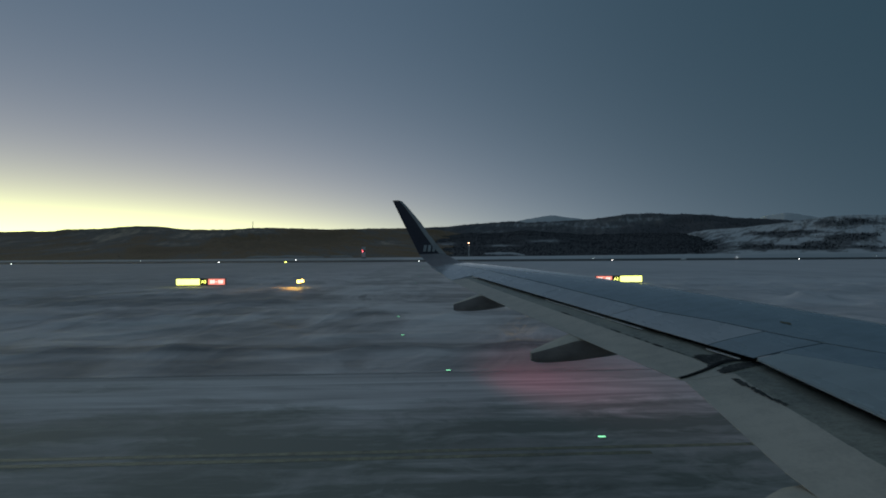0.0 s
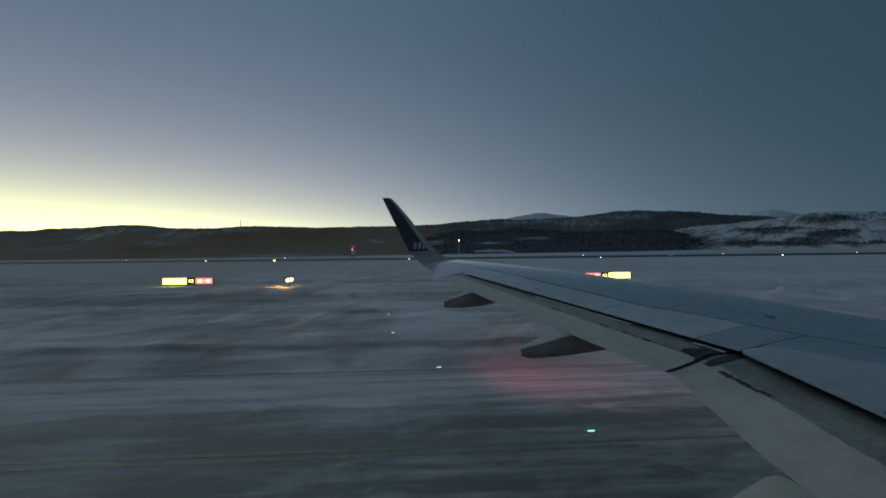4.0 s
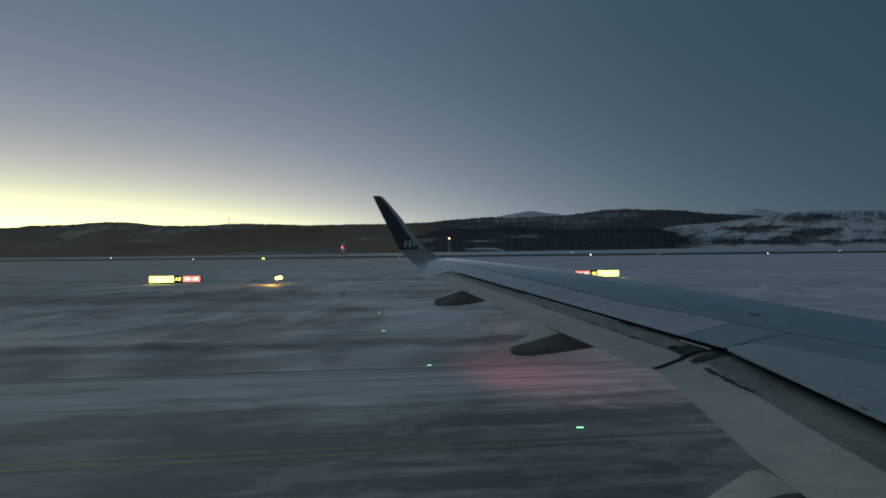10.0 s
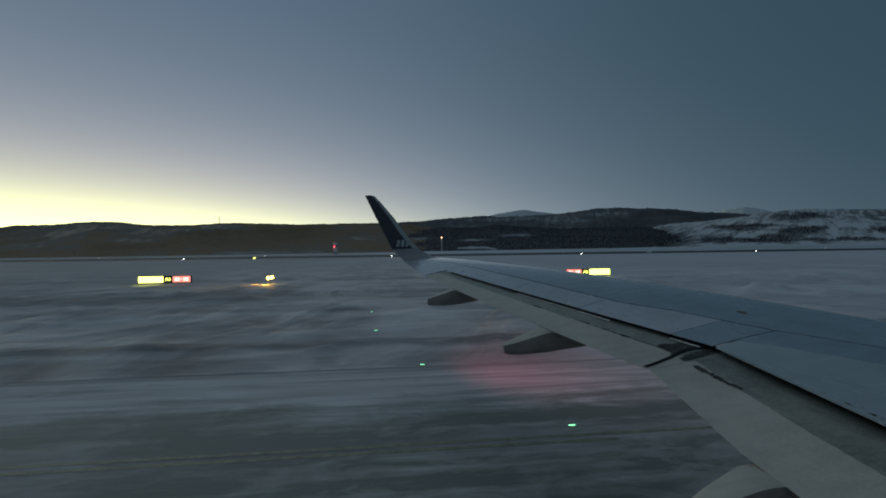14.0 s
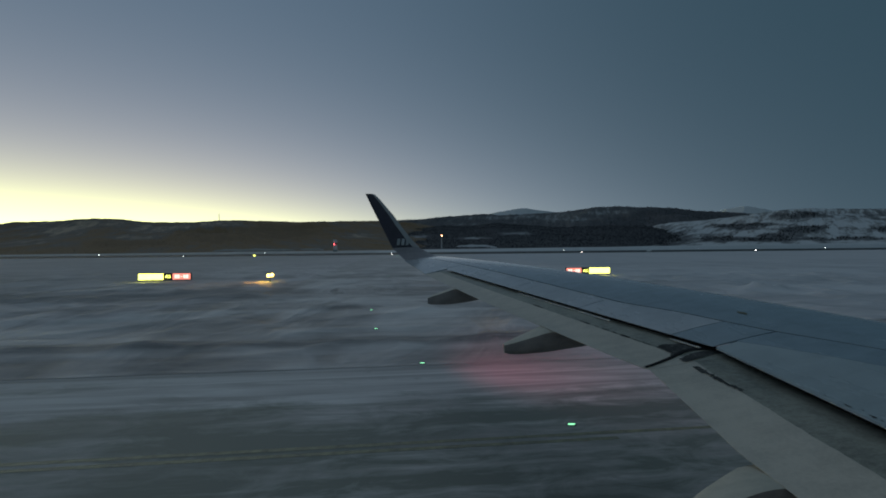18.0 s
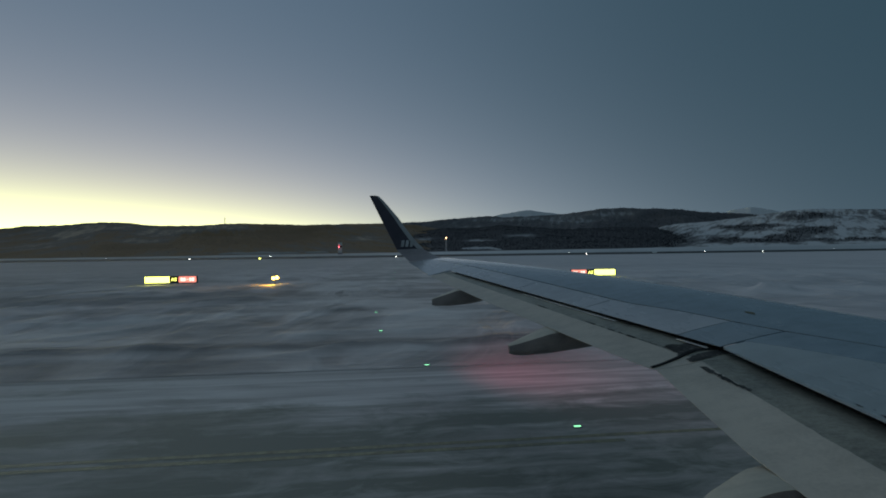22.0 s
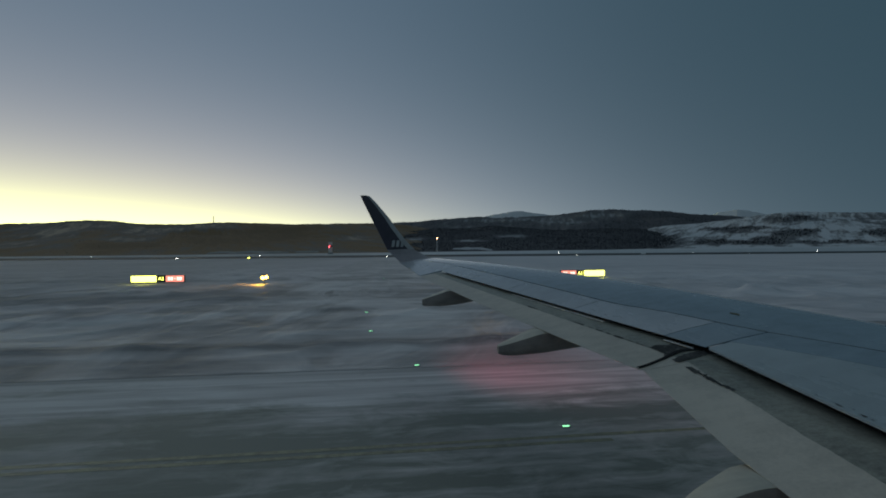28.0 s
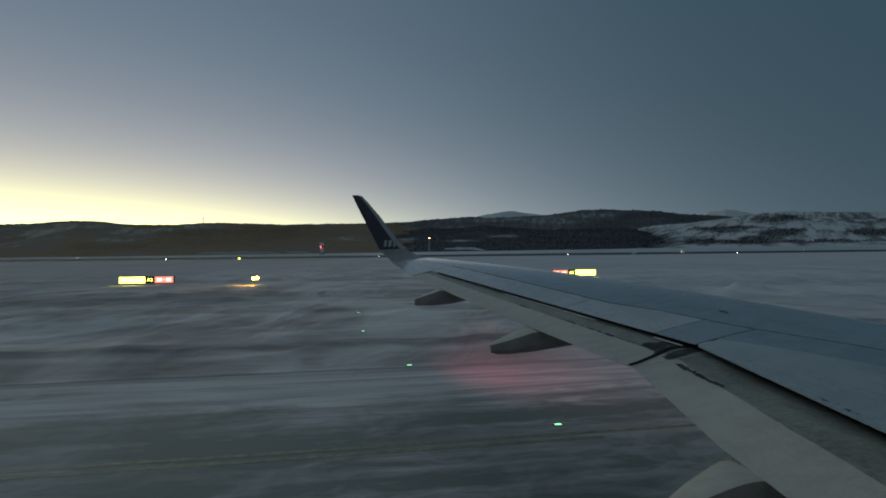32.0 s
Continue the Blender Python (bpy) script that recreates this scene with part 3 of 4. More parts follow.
FOREST_COVER = [(15.2, 1.5, 2.0, 0.25, 0.40), (10.0, 0.9, 2.2, 0.16, 0.38), (2.6, 1.2, 1.6, 0.22, 0.42)]
SNOW_COVER = [(39.1, 1.85, 1.5, 0.22, 0.95), (42.0, 1.9, 1.3, 0.18, 0.9), (40.6, 1.55, 1.2, 0.14, 0.8), (45.2, 2.75, 1.8, 0.32, 0.85), (45.6, 1.3, 1.8, 0.30, 0.95), (52.5, 1.1, 1.7, 0.32, 0.9), (38.0, 0.45, 1.6, 0.3, 0.9),
              (42.0, 0.35, 2.6, 0.2, 0.9), (54.5, 2.1, 1.9, 0.3, 0.85), (43.6, 0.75, 1.5, 0.2, 0.85), (32.6, 0.6, 1.9, 0.75, 1.0), (49.0, 2.3, 2.2, 0.45, 0.42), (58.0, 1.1, 2.5, 0.35, 0.8), (48.5, 0.3, 4.0, 0.16, 0.75)]


def wooded(base, spots, seed):
    """Share of woodland at a bearing and an elevation: a base share and ragged patches."""
    def cover(b, e):
        wb = b + 0.8 * noise.noise(Vector((b * 0.5, e * 2.0, seed))) + 0.35 * noise.noise(Vector((b * 1.6, e * 5.0, seed + 5)))
        we = e + 0.16 * noise.noise(Vector((b * 0.6, e * 2.0, seed + 9))) + 0.07 * noise.noise(Vector((b * 1.9, e * 5.0, seed + 3)))
        v = base
        for cb, ce, rb, re, share in spots:
            k = 1.5 * math.exp(-((wb - cb) / rb) ** 2 - ((we - ce) / re) ** 2)
            v += (share - v) * min(1.0, k)
        return v
    return cover


def ridge_height(table, foot, crest, rough, seed):
    lo, hi = table[0][0], table[-1][0]
    bearings = np.linspace(lo, hi, 900)
    line = smooth_line(table, bearings)

    def height(b, r):
        top = float(np.interp(b, bearings, line)) + 0.045 * noise.noise(Vector((b * 2.3, seed, 1))) + 0.03 * noise.noise(Vector((b * 7.0, seed, 2)))
        peak = crest * math.tan(radians(top + 0.16)) + 4.3
        f = foot(b) if callable(foot) else foot
        k = (r - f) / (crest - f)
        p = Vector((r * math.sin(radians(b)), r * math.cos(radians(b)), seed * 100.0))
        if k <= 1:
            k = max(k, 0)
            s = k ** 1.25
        else:
            s = 1 - 1.4 * (k - 1) ** 2
        n = noise.fractal(p * 0.0042, 0.8, 2.0, 5) * rough * max(0, min(1, k * 1.6)) * (0.35 if k > 0.9 else 1) * (peak / 120)
        return peak * s + n - (3.0 if k <= 0 else 0)
    return height, lo, hi


def hill(name, table, foot, crest, back, rough, seed, mat, label, cover, nb=420, nr=56, lift=0.0):
    height, lo, hi = ridge_height([(b, e + lift) for b, e in table], foot, crest, rough, seed)
    verts, share = [], []
    for i in range(nb + 1):
        b = lo + (hi - lo) * i / nb
        f = foot(b) if callable(foot) else foot
        for j in range(nr + 1):
            r = f - 12 + (back - f + 12) * (j / nr) ** 1.25
            z = height(b, r)
            verts.append((r * math.sin(radians(b)), r * math.cos(radians(b)), z))
            share.append(cover(b, math.degrees(math.atan2(z - 4.5, r))))
    w = nr + 1
    faces = [(i * w + j, i * w + j + 1, (i + 1) * w + j + 1, (i + 1) * w + j) for i in range(nb) for j in range(nr)]
    me = mesh_of(name, verts, [tuple(reversed(f)) for f in faces], mat)
    me.attributes.new("cover", "FLOAT", "POINT").data.foreach_set("value", share)
    tagged(new(name, me), label, "hill", "hills round the airfield", "structure")
    return height


def near_foot(b):
    return lerp([(-80, 500), (-30, 440), (0, 470), (15, 560), (40, 800)], b)


near_cover, mid_cover = wooded(0.70, NEAR_COVER, 21), wooded(0.68, MID_COVER, 22)
forest_cover, snow_cover = wooded(0.95, FOREST_COVER, 23), wooded(0.31, SNOW_COVER, 24)
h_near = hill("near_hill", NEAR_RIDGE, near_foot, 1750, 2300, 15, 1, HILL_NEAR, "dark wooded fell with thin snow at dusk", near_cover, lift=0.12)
h_forest = hill("forest_hill", FOREST_RIDGE, lambda b: lerp([(0, 480), (15, 560), (36, 800)], b), 1300, 1700, 9, 7, HILL_FOREST, "low hill under dark forest", forest_cover)
h_mid = hill("middle_hill", MID_RIDGE, 1500, 2700, 3300, 15, 2, HILL_MID, "dark scrub-covered fell with snow streaks", mid_cover)
h_snow = hill("snowy_hill", SNOW_RIDGE, 720, 1900, 2500, 12, 3, HILL_SNOW, "open snowy hillside with dark scrub patches", snow_cover)
hill("snow_dome", DOME, 3000, 3900, 4400, 10, 4, HILL_FAR, "bare rounded snow-covered fell top far off", wooded(0.2, (), 25), 120, 24)
hill("far_peak", FAR_PEAK, 3000, 4100, 4600, 10, 5, HILL_FAR, "pale blue snow-covered mountain far off", wooded(0.2, (), 26), 120, 24)
# plain low hills close the place all round behind the aircraft
hill("rear_hill", [(72, 1.2), (110, 2.6), (150, 3.2), (190, 2.8), (230, 3.4), (270, 2.4), (300, 1.3)], 900, 2600, 3200, 15, 6, HILL_MID, "plain snowy fell behind the airfield", wooded(0.6, (), 27), 200, 16)


def clearing(height, b0, b1, r0, r1, seed, label):
    """An open snow-covered clearing on a wooded slope."""
    nb, nr, verts, faces = 60, 10, [], []
    for i in range(nb + 1):
        b = b0 + (b1 - b0) * i / nb
        e = math.sin(math.pi * i / nb) ** 0.6
        wob = 1 + 0.35 * noise.noise(Vector((b * 1.1, seed, 0)))
        for j in range(nr + 1):
            k = j / nr
            r = r0 + (r1 - r0) * k * e * wob + 25 * noise.noise(Vector((b * 0.6, seed, 3)))
            rim = min(1, 6 * e * min(k, 1 - k) + 0.05)
            verts.append((r * math.sin(radians(b)), r * math.cos(radians(b)), height(b, r) + 2.2 * rim - 0.8))
    w = nr + 1
    for i in range(nb):
        faces += [(i * w + j, (i + 1) * w + j, (i + 1) * w + j + 1, i * w + j + 1) for j in range(nr)]
    tagged(new("snow_clearing", mesh_of("snow_clearing", verts, faces, FIELD)), label, "snow", "snow clearings", "structure")


clearing(h_near, -22.5, -13.0, 462, 498, 1, "open snow clearing at the foot of the fell")
clearing(h_near, -12.6, -9.6, 470, 495, 5, "small open snow clearing at the foot of the fell")
clearing(h_forest, 7.5, 13.0, 570, 615, 9, "narrow snow clearing below the forest")


def woods(name, height, lo, hi, near, far, count, cover, size, seed, label, mat=SPRUCE):
    """Thousands of small ragged trees, one mesh: two leaning tiers each."""
    rng = np.random.default_rng(seed)
    verts, faces = [], []
    made = 0
    while made < count:
        b = rng.uniform(lo, hi)
        f = near(b) if callable(near) else near
        r = math.sqrt(rng.uniform(f * f, far * far))
        if cover(b, r) < rng.uniform():
            made += 0.25
            continue
        made += 1
        x, y, z = r * math.sin(radians(b)), r * math.cos(radians(b)), height(b, r)
        s = size * rng.uniform(0.55, 1.35) * (0.7 + 0.5 * r / far)
        w = s * rng.uniform(0.26, 0.5)
        turn = rng.uniform(0, 6.28)
        for z0, z1, q in ((0.0, 0.7, 1.0), (0.4, 1.0, 0.66)):
            o = len(verts)
            for k in range(5):
                a = turn + k * 1.2566 + rng.uniform(-0.3, 0.3)
                verts.append((x + math.cos(a) * w * q, y + math.sin(a) * w * q, z - 0.3 + s * z0 + rng.uniform(0, 0.12) * s))
            verts.append((x + rng.uniform(-0.1, 0.1) * s, y, z + s * z1))
            faces += [(o + k, o + (k + 1) % 5, o + 5) for k in range(5)]
    tagged(new(name, mesh_of(name, verts, faces, mat, False)), label, "trees", kind="stuff")


def grown(height, cover, level):
    """Trees stand where the hill is wooded."""
    def share(b, r):
        return max(0.0, min(1.0, (cover(b, math.degrees(math.atan2(height(b, r) - 4.5, r))) - level) / 0.25))
    return share


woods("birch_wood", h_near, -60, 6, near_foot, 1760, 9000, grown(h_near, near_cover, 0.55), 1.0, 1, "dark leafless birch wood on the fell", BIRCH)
woods("spruce_forest", h_forest, -1, 35, lambda b: lerp([(0, 490), (15, 570), (36, 810)], b), 1320, 15000, grown(h_forest, forest_cover, 0.6), 1.5, 4, "dense dark forest at the foot of the fell")
woods("fell_scrub", h_mid, -6, 50, 1550, 2720, 7000, grown(h_mid, mid_cover, 0.55), 3.2, 2, "dark birch scrub on the middle fell")
woods("slope_scrub", h_snow, 29.5, 62, 725, 1910, 5000, grown(h_snow, snow_cover, 0.5), 2.6, 3, "dark scrub patches on the snowy slope")


# ---- the aircraft ----
KINK, TIP = 4.65, 14.5


def x_te(y):
    return 4.061 - 0.282 * y if y > KINK else 2.55 + 0.141 * max(y - 3.04, 0.03 * (y - 3.04))


def x_tail(y):
    """Trailing edge of the aileron and the tip, which sits a little ahead of the flap line."""
    return x_te(y) + 0.15 * max(0.0, min(1.0, (y - 12.0) / 2.4))


def z_te(y):
    d = y - KINK
    return 3.08 + 0.064 * d + 0.003 * d * d if y > KINK else 2.90 + 0.12 * (y - 3.04)


def x_sp(y):
    return 3.73 - 0.344 * (y - 4.8) if y > 4.8 else 3.73 - 0.063 * (4.8 - y)


def z_sp(y):
    return 3.257 + (0.081 if y > 4.8 else 0.0745) * (y - 4.8)


def x_le(y):
    return 8.78 - 0.49 * y


def x_spar(y):
    return lerp([(-1, 7.4), (4, 4.98), (5.2, 4.36), (5.92, 4.04), (6.7, 3.60), (12, 1.75), (14.5, 0.78)], y)


def z_crest(y):
    d = y - 4.8
    return 3.507 + 0.105 * d - 0.0042 * d * d if d > 0 else 3.507 + 0.09 * d


def z_top(x, y):
    """Height of the wing's upper skin."""
    xs, xl = x_sp(y), x_le(y)
    if x < xs:
        return z_sp(y) + (z_te(y) - z_sp(y)) * (xs - x) / max(xs - x_te(y), 0.05)
    u = (x - xs) / (xl - xs)
    rise = z_crest(y) - z_sp(y)
    if u < 0.78:
        return z_sp(y) + rise * (1 - (1 - u / 0.78) ** 2)
    return z_crest(y) - 0.62 * rise * ((u - 0.78) / 0.22) ** 2


def span(a, b, step=0.25):
    n = max(2, int(round((b - a) / step)))
    return [a + (b - a) * i / n for i in range(n + 1)]


plane = thing("airliner", pose(0, 0, 0), "narrow-body airliner with grey wing and navy winglet", "airliner")


def wing_box():
    """Main wing from the rear spar to the nose, closed below."""
    ys = span(-1.2, TIP, 0.3)
    n = 30
    verts = []
    for y in ys:
        xs, xl = x_spar(y) + 0.012, x_le(y)
        ring = []
        for i in range(n + 1):
            k = (i / n) ** 0.7
            ring.append((xs + (xl - xs) * k, y, z_top(xs + (xl - xs) * k, y)))
        depth = 0.115 * (xl - x_te(y))
        nose = ring[-1][2]
        for i in range(13):
            k = i / 12
            x = xl + (xs - xl) * k
            zb = nose - 0.02 - depth * math.sin(min(1, k * 1.5) * math.pi / 2) * (1 - 0.5 * k)
            ring.append((x, y, zb))
        verts += ring
    w = n + 1 + 13
    faces = []
    for j in range(len(ys) - 1):
        for i in range(w):
            a, b = j * w + i, j * w + (i + 1) % w
            faces.append((a, b, b + w, a + w))
    faces += [tuple(range(w)), tuple(reversed(range((len(ys) - 1) * w, len(ys) * w)))]
    me = mesh_of("wing", verts, faces, WING)
    bm = bmesh.new()
    bm.from_mesh(me)
    bmesh.ops.recalc_face_normals(bm, faces=bm.faces)
    for e in bm.edges:
        if e.calc_face_angle(0) > 0.7:
            e.smooth = False
    bm.to_mesh(me)
    bm.free()
    return part("wing", me, WING, plane, "light grey painted main wing skin")


wing = wing_box()

# spoiler panels behind the rear spar, each with its own gap
BREAKS = [4.83, 5.36, 7.0, 8.9, 10.45, 11.98]
for a, b in zip(BREAKS, BREAKS[1:]):
    sp = slab("spoiler", lambda y: x_sp(y), lambda y: x_spar(y) - 0.022, z_top, span(a + 0.008, b - 0.008, 0.2), 10,
              lambda k: 0.006 + 0.042 * k, WING if a < 5 else PANEL, plane, "grey spoiler panel lying flat")
    # seal strips whose white stands for reflected sky
    for c, d in ((4.95, 5.33), (6.3, 6.98), (7.02, 8.6)):
        if a <= c and d <= b:
            slab("edge_strip", lambda y: x_sp(y) - 0.056, lambda y: x_sp(y) - 0.030, lambda x, y: z_sp(y) - 0.042, span(c, d, 0.3), 1, 0.010,
                 WHITE_PAINT, sp, "edge seal strip, white for the sky it reflects")
slab("spoiler", lambda y: x_sp(y), lambda y: x_spar(y) - 0.55, z_top, span(1.6, 4.80, 0.2), 10, lambda k: 0.006 + 0.042 * k, INNER_PANEL, plane, "inner blue-grey spoiler panel")
# thin pale strip drawn as the highlight on the spoiler's rear rim
slab("edge_strip", lambda y: x_sp(y) - 0.014, lambda y: x_sp(y) + 0.004, lambda x, y: z_sp(y) - 0.008, span(1.7, 4.78, 0.3), 1, 0.006, SLAT, plane, "trailing edge strip, pale for the rim highlight")
slab("trailing_panel", lambda y: x_spar(y) - 0.545, lambda y: x_spar(y) - 0.022, z_top, span(1.6, 4.82, 0.2), 8, 0.03, WING, plane, "fixed grey skin panel")
slab("root_panel", lambda y: x_sp(y), lambda y: x_spar(y) - 0.008, z_top, span(-1.2, 1.59, 0.3), 8, 0.03, WING, plane, "fixed grey root panel")
# leading edge slats, a little proud of the skin; pale, widened outboard for sky sheen
for a, b in ((1.5, 4.55), (4.557, 7.0), (7.007, 9.45), (9.457, 11.9), (11.907, 14.3)):
    slab("slat", lambda y: x_sp(y) + lerp([(9, 0.80), (12, 0.46), (14, 0.28)], y) * (x_le(y) - x_sp(y)), lambda y: x_le(y) + 0.004, lambda x, y: z_top(min(x, x_le(y)), y) + 0.003, span(a, b, 0.3), 9, 0.03, SLAT, plane, "smooth leading edge slat, sky sheen in its pale tone")
# dark sealed seam over the rear spar
slab("spar_seam", lambda y: x_spar(y) - 0.03 + 0.018 * min(1, max(0, (y - 5) / 2)), lambda y: x_spar(y) + 0.03 - 0.018 * min(1, max(0, (y - 5) / 2)), lambda x, y: z_top(x, y) - 0.02, span(1.6, 11.9, 0.3), 2, 0.02, DARK, plane, "dark seam along the rear spar")
# aileron
slab("aileron", x_tail, lambda y: x_spar(y) - 0.01, z_top, span(12.0, 14.42, 0.2), 10, lambda k: 0.012 + 0.05 * k, PANEL, plane, "pale grey aileron")


def flap_top(x, y):
    """Height of the flap's upper skin, set below the spoilers."""
    xf, zf = x_sp(y) + 0.16, z_sp(y) - lerp([(4.0, 0.112), (5.0, 0.082), (7.5, 0.066)], y)
    k = (xf - x) / (xf - x_te(y))
    return zf + (z_te(y) - zf) * k + 0.07 * math.sin(math.pi * k) * (1 - k)


def x_rub(y):
    """The scuffed line up to which the flap front is darkened."""
    xf = x_sp(y) + 0.16
    rag = 0.012 * noise.noise(Vector((y * 2.3, 4.0, 0))) + 0.014 * noise.noise(Vector((y * 11.0, 1.0, 0)))
    return xf + (x_te(y) - xf) * (0.50 + rag)


for name, y0, y1 in (("outer_flap", 4.61, 11.93), ("inner_flap", -1.0, 4.603)):
    f = slab(name, x_te, x_rub, flap_top, span(y0, y1, 0.05), 8, lambda k: 0.005 + 0.045 * k, FLAP, plane, "grey flap, slightly lowered")
    slab("flap_nose", lambda y: x_rub(y) - 0.02, lambda y: x_sp(y) + 0.16, lambda x, y: flap_top(x, y) - 0.0015, span(y0, y1, 0.05), 8, lambda k: 0.05 + 0.04 * k, FLAP_NOSE, f, "grimy front of the flap, darkened for spoiler shade")
# cove: rear spar web painted black for gap shade; rubber seal between the flaps
slab("cove", lambda y: x_sp(y) + 0.14, lambda y: x_sp(y) + 0.20, lambda x, y: z_sp(y) - 0.045, span(-1.0, 11.95, 0.4), 2, 0.25, DARK, plane, "flap cove, coloured black for its deep shade")


def grime_streak(y0, y1, k0, w, lift, seed, name="grime_streak"):
    """A ragged dirty scuff line on a flap."""
    bm = bmesh.new()
    top = flap_top
    n = int((y1 - y0) / 0.05)
    rows = []
    for i in range(n + 1):
        y = y0 + (y1 - y0) * i / n
        xf = x_sp(y) + 0.16
        x = xf + (x_te(y) - xf) * k0
        a = w * (0.25 + abs(noise.noise(Vector((y * 3.1, seed, 0)))) * 1.6)
        rows.append((bm.verts.new((x - a, y, top(x - a, y) + lift)), bm.verts.new((x + a, y, top(x + a, y) + lift))))
    for i, (p, q) in enumerate(zip(rows, rows[1:])):
        bm.faces.new((p[0], q[0], q[1], p[1]))
    part(name, bm, SOOT, plane, "dark greasy scuff")


for k, (a, b) in enumerate(((5.24, 5.36), (5.40, 5.52), (5.57, 5.72), (5.78, 5.86), (5.93, 6.05), (6.12, 6.2), (6.3, 6.5), (7.4, 7.7))):
    grime_streak(a, b, 0.487, 0.022, 0.004, 2 + k)


def wear_patch(outline, seed, label):
    """Black worn and greasy skin on the flaps; the outline runs in span and in share of the chord, and its rim is torn."""
    ys, ks = [p[0] for p in outline], [p[1] for p in outline]
    ny, nk = int((max(ys) - min(ys)) / 0.012) + 3, int((max(ks) - min(ks)) / 0.014) + 3

    def inside(y, k):
        y += 0.018 * noise.noise(Vector((y * 28, k * 22, seed)))
        k += 0.022 * noise.noise(Vector((y * 26, k * 24, seed + 7)))
        odd = False
        for (ya, ka), (yb, kb) in zip(outline, outline[1:] + outline[:1]):
            if (ka > k) != (kb > k) and y < ya + (yb - ya) * (k - ka) / (kb - ka):
                odd = not odd
        return odd
    bm, made = bmesh.new(), {}

    def corner(i, j):
        if (i, j) not in made:
            y, k = min(ys) + 0.012 * (i - 1), min(ks) + 0.014 * (j - 1)
            xf = x_sp(y) + 0.16
            x = xf + (x_te(y) - xf) * k
            made[i, j] = bm.verts.new((x, y, flap_top(x, y) + 0.005))
        return made[i, j]
    for i in range(ny):
        for j in range(nk):
            if inside(min(ys) + 0.012 * (i - 0.5), min(ks) + 0.014 * (j - 0.5)):
                bm.faces.new((corner(i, j), corner(i + 1, j), corner(i + 1, j + 1), corner(i, j + 1)))
    part("worn_patch", bm, SOOT, plane, label)


wear_patch([(5.16, 0.48), (5.21, 0.36), (5.16, 0.30), (5.23, 0.04), (5.0, 0.04), (4.87, 0.39), (4.84, 0.57), (4.99, 0.51)], 3, "black worn patch beside the flap gap")
wear_patch([(4.63, 0.59), (4.67, 0.43), (4.73, 0.26), (4.82, 0.05), (4.93, 0.04), (4.82, 0.40), (4.74, 0.57)], 5, "black worn patch inboard of the flap gap")
wear_patch([(4.50, 0.585), (4.47, 0.53), (4.32, 0.535), (4.2, 0.51), (4.0, 0.50), (3.87, 0.465), (3.85, 0.50), (4.1, 0.555), (4.25, 0.56), (4.4, 0.605)], 11, "dark greasy scuff on the inner flap")


def gap_seal():
    """Black rubber seal that closes the slanting gap between the flaps."""
    line = [(1.0, 4.675), (0.88, 4.71), (0.63, 4.80), (0.34, 4.93), (0.02, 4.98)]
    bm, rows, n = bmesh.new(), [], 24
    for i in range(n + 1):
        k = 0.985 - 0.96 * i / n
        y = lerp(sorted(line), k)
        w = 0.018 + 0.018 * (1 - k)
        row = []
        for dy, dz in ((-w, 0.004), (-w * 0.6, 0.016), (w * 0.6, 0.016), (w, 0.004)):
            xf = x_sp(y + dy) + 0.16
            x = xf + (x_te(y + dy) - xf) * k
            row.append(bm.verts.new((x, y + dy, flap_top(x, y + dy) + dz)))
        rows.append(row)
    for p, q in zip(rows, rows[1:]):
        for j in range(3):
            bm.faces.new((p[j], q[j], q[j + 1], p[j + 1]))
    part("flap_seal", bm, RUBBER, plane, "black rubber seal between the flaps")


gap_seal()


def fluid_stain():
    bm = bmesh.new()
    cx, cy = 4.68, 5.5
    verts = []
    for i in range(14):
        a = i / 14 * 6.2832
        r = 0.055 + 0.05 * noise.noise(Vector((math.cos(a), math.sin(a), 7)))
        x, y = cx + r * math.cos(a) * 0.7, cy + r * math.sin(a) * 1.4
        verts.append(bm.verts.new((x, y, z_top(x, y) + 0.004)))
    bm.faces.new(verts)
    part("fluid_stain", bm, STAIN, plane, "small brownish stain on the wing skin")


def chipped_mark(cx, cy, size, seed):
    """A small dark chip in the paint near the spoiler's edge."""
    bm = bmesh.new()
    verts = []
    for i in range(12):
        a = i / 12 * 2 * math.pi
        r = size * (0.8 + 0.9 * noise.noise(Vector((math.cos(a) * 1.3, math.sin(a) * 1.3, seed))))
        x, y = cx + r * math.cos(a) * 0.6, cy + r * math.sin(a) * 1.5
        verts.append(bm.verts.new((x, y, z_top(x, y) + 0.004)))
    bm.faces.new(verts)
    part("paint_chip", bm, SOOT, plane, "small dark chip in the paint")


for k, (x, y, r) in enumerate(((3.665, 3.21, 0.020), (3.66, 3.02, 0.024), (3.655, 2.95, 0.012), (3.675, 3.42, 0.010), (3.69, 3.12, 0.010))):
    chipped_mark(x, y, r, k)
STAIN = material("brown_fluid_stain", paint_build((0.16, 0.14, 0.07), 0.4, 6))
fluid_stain()


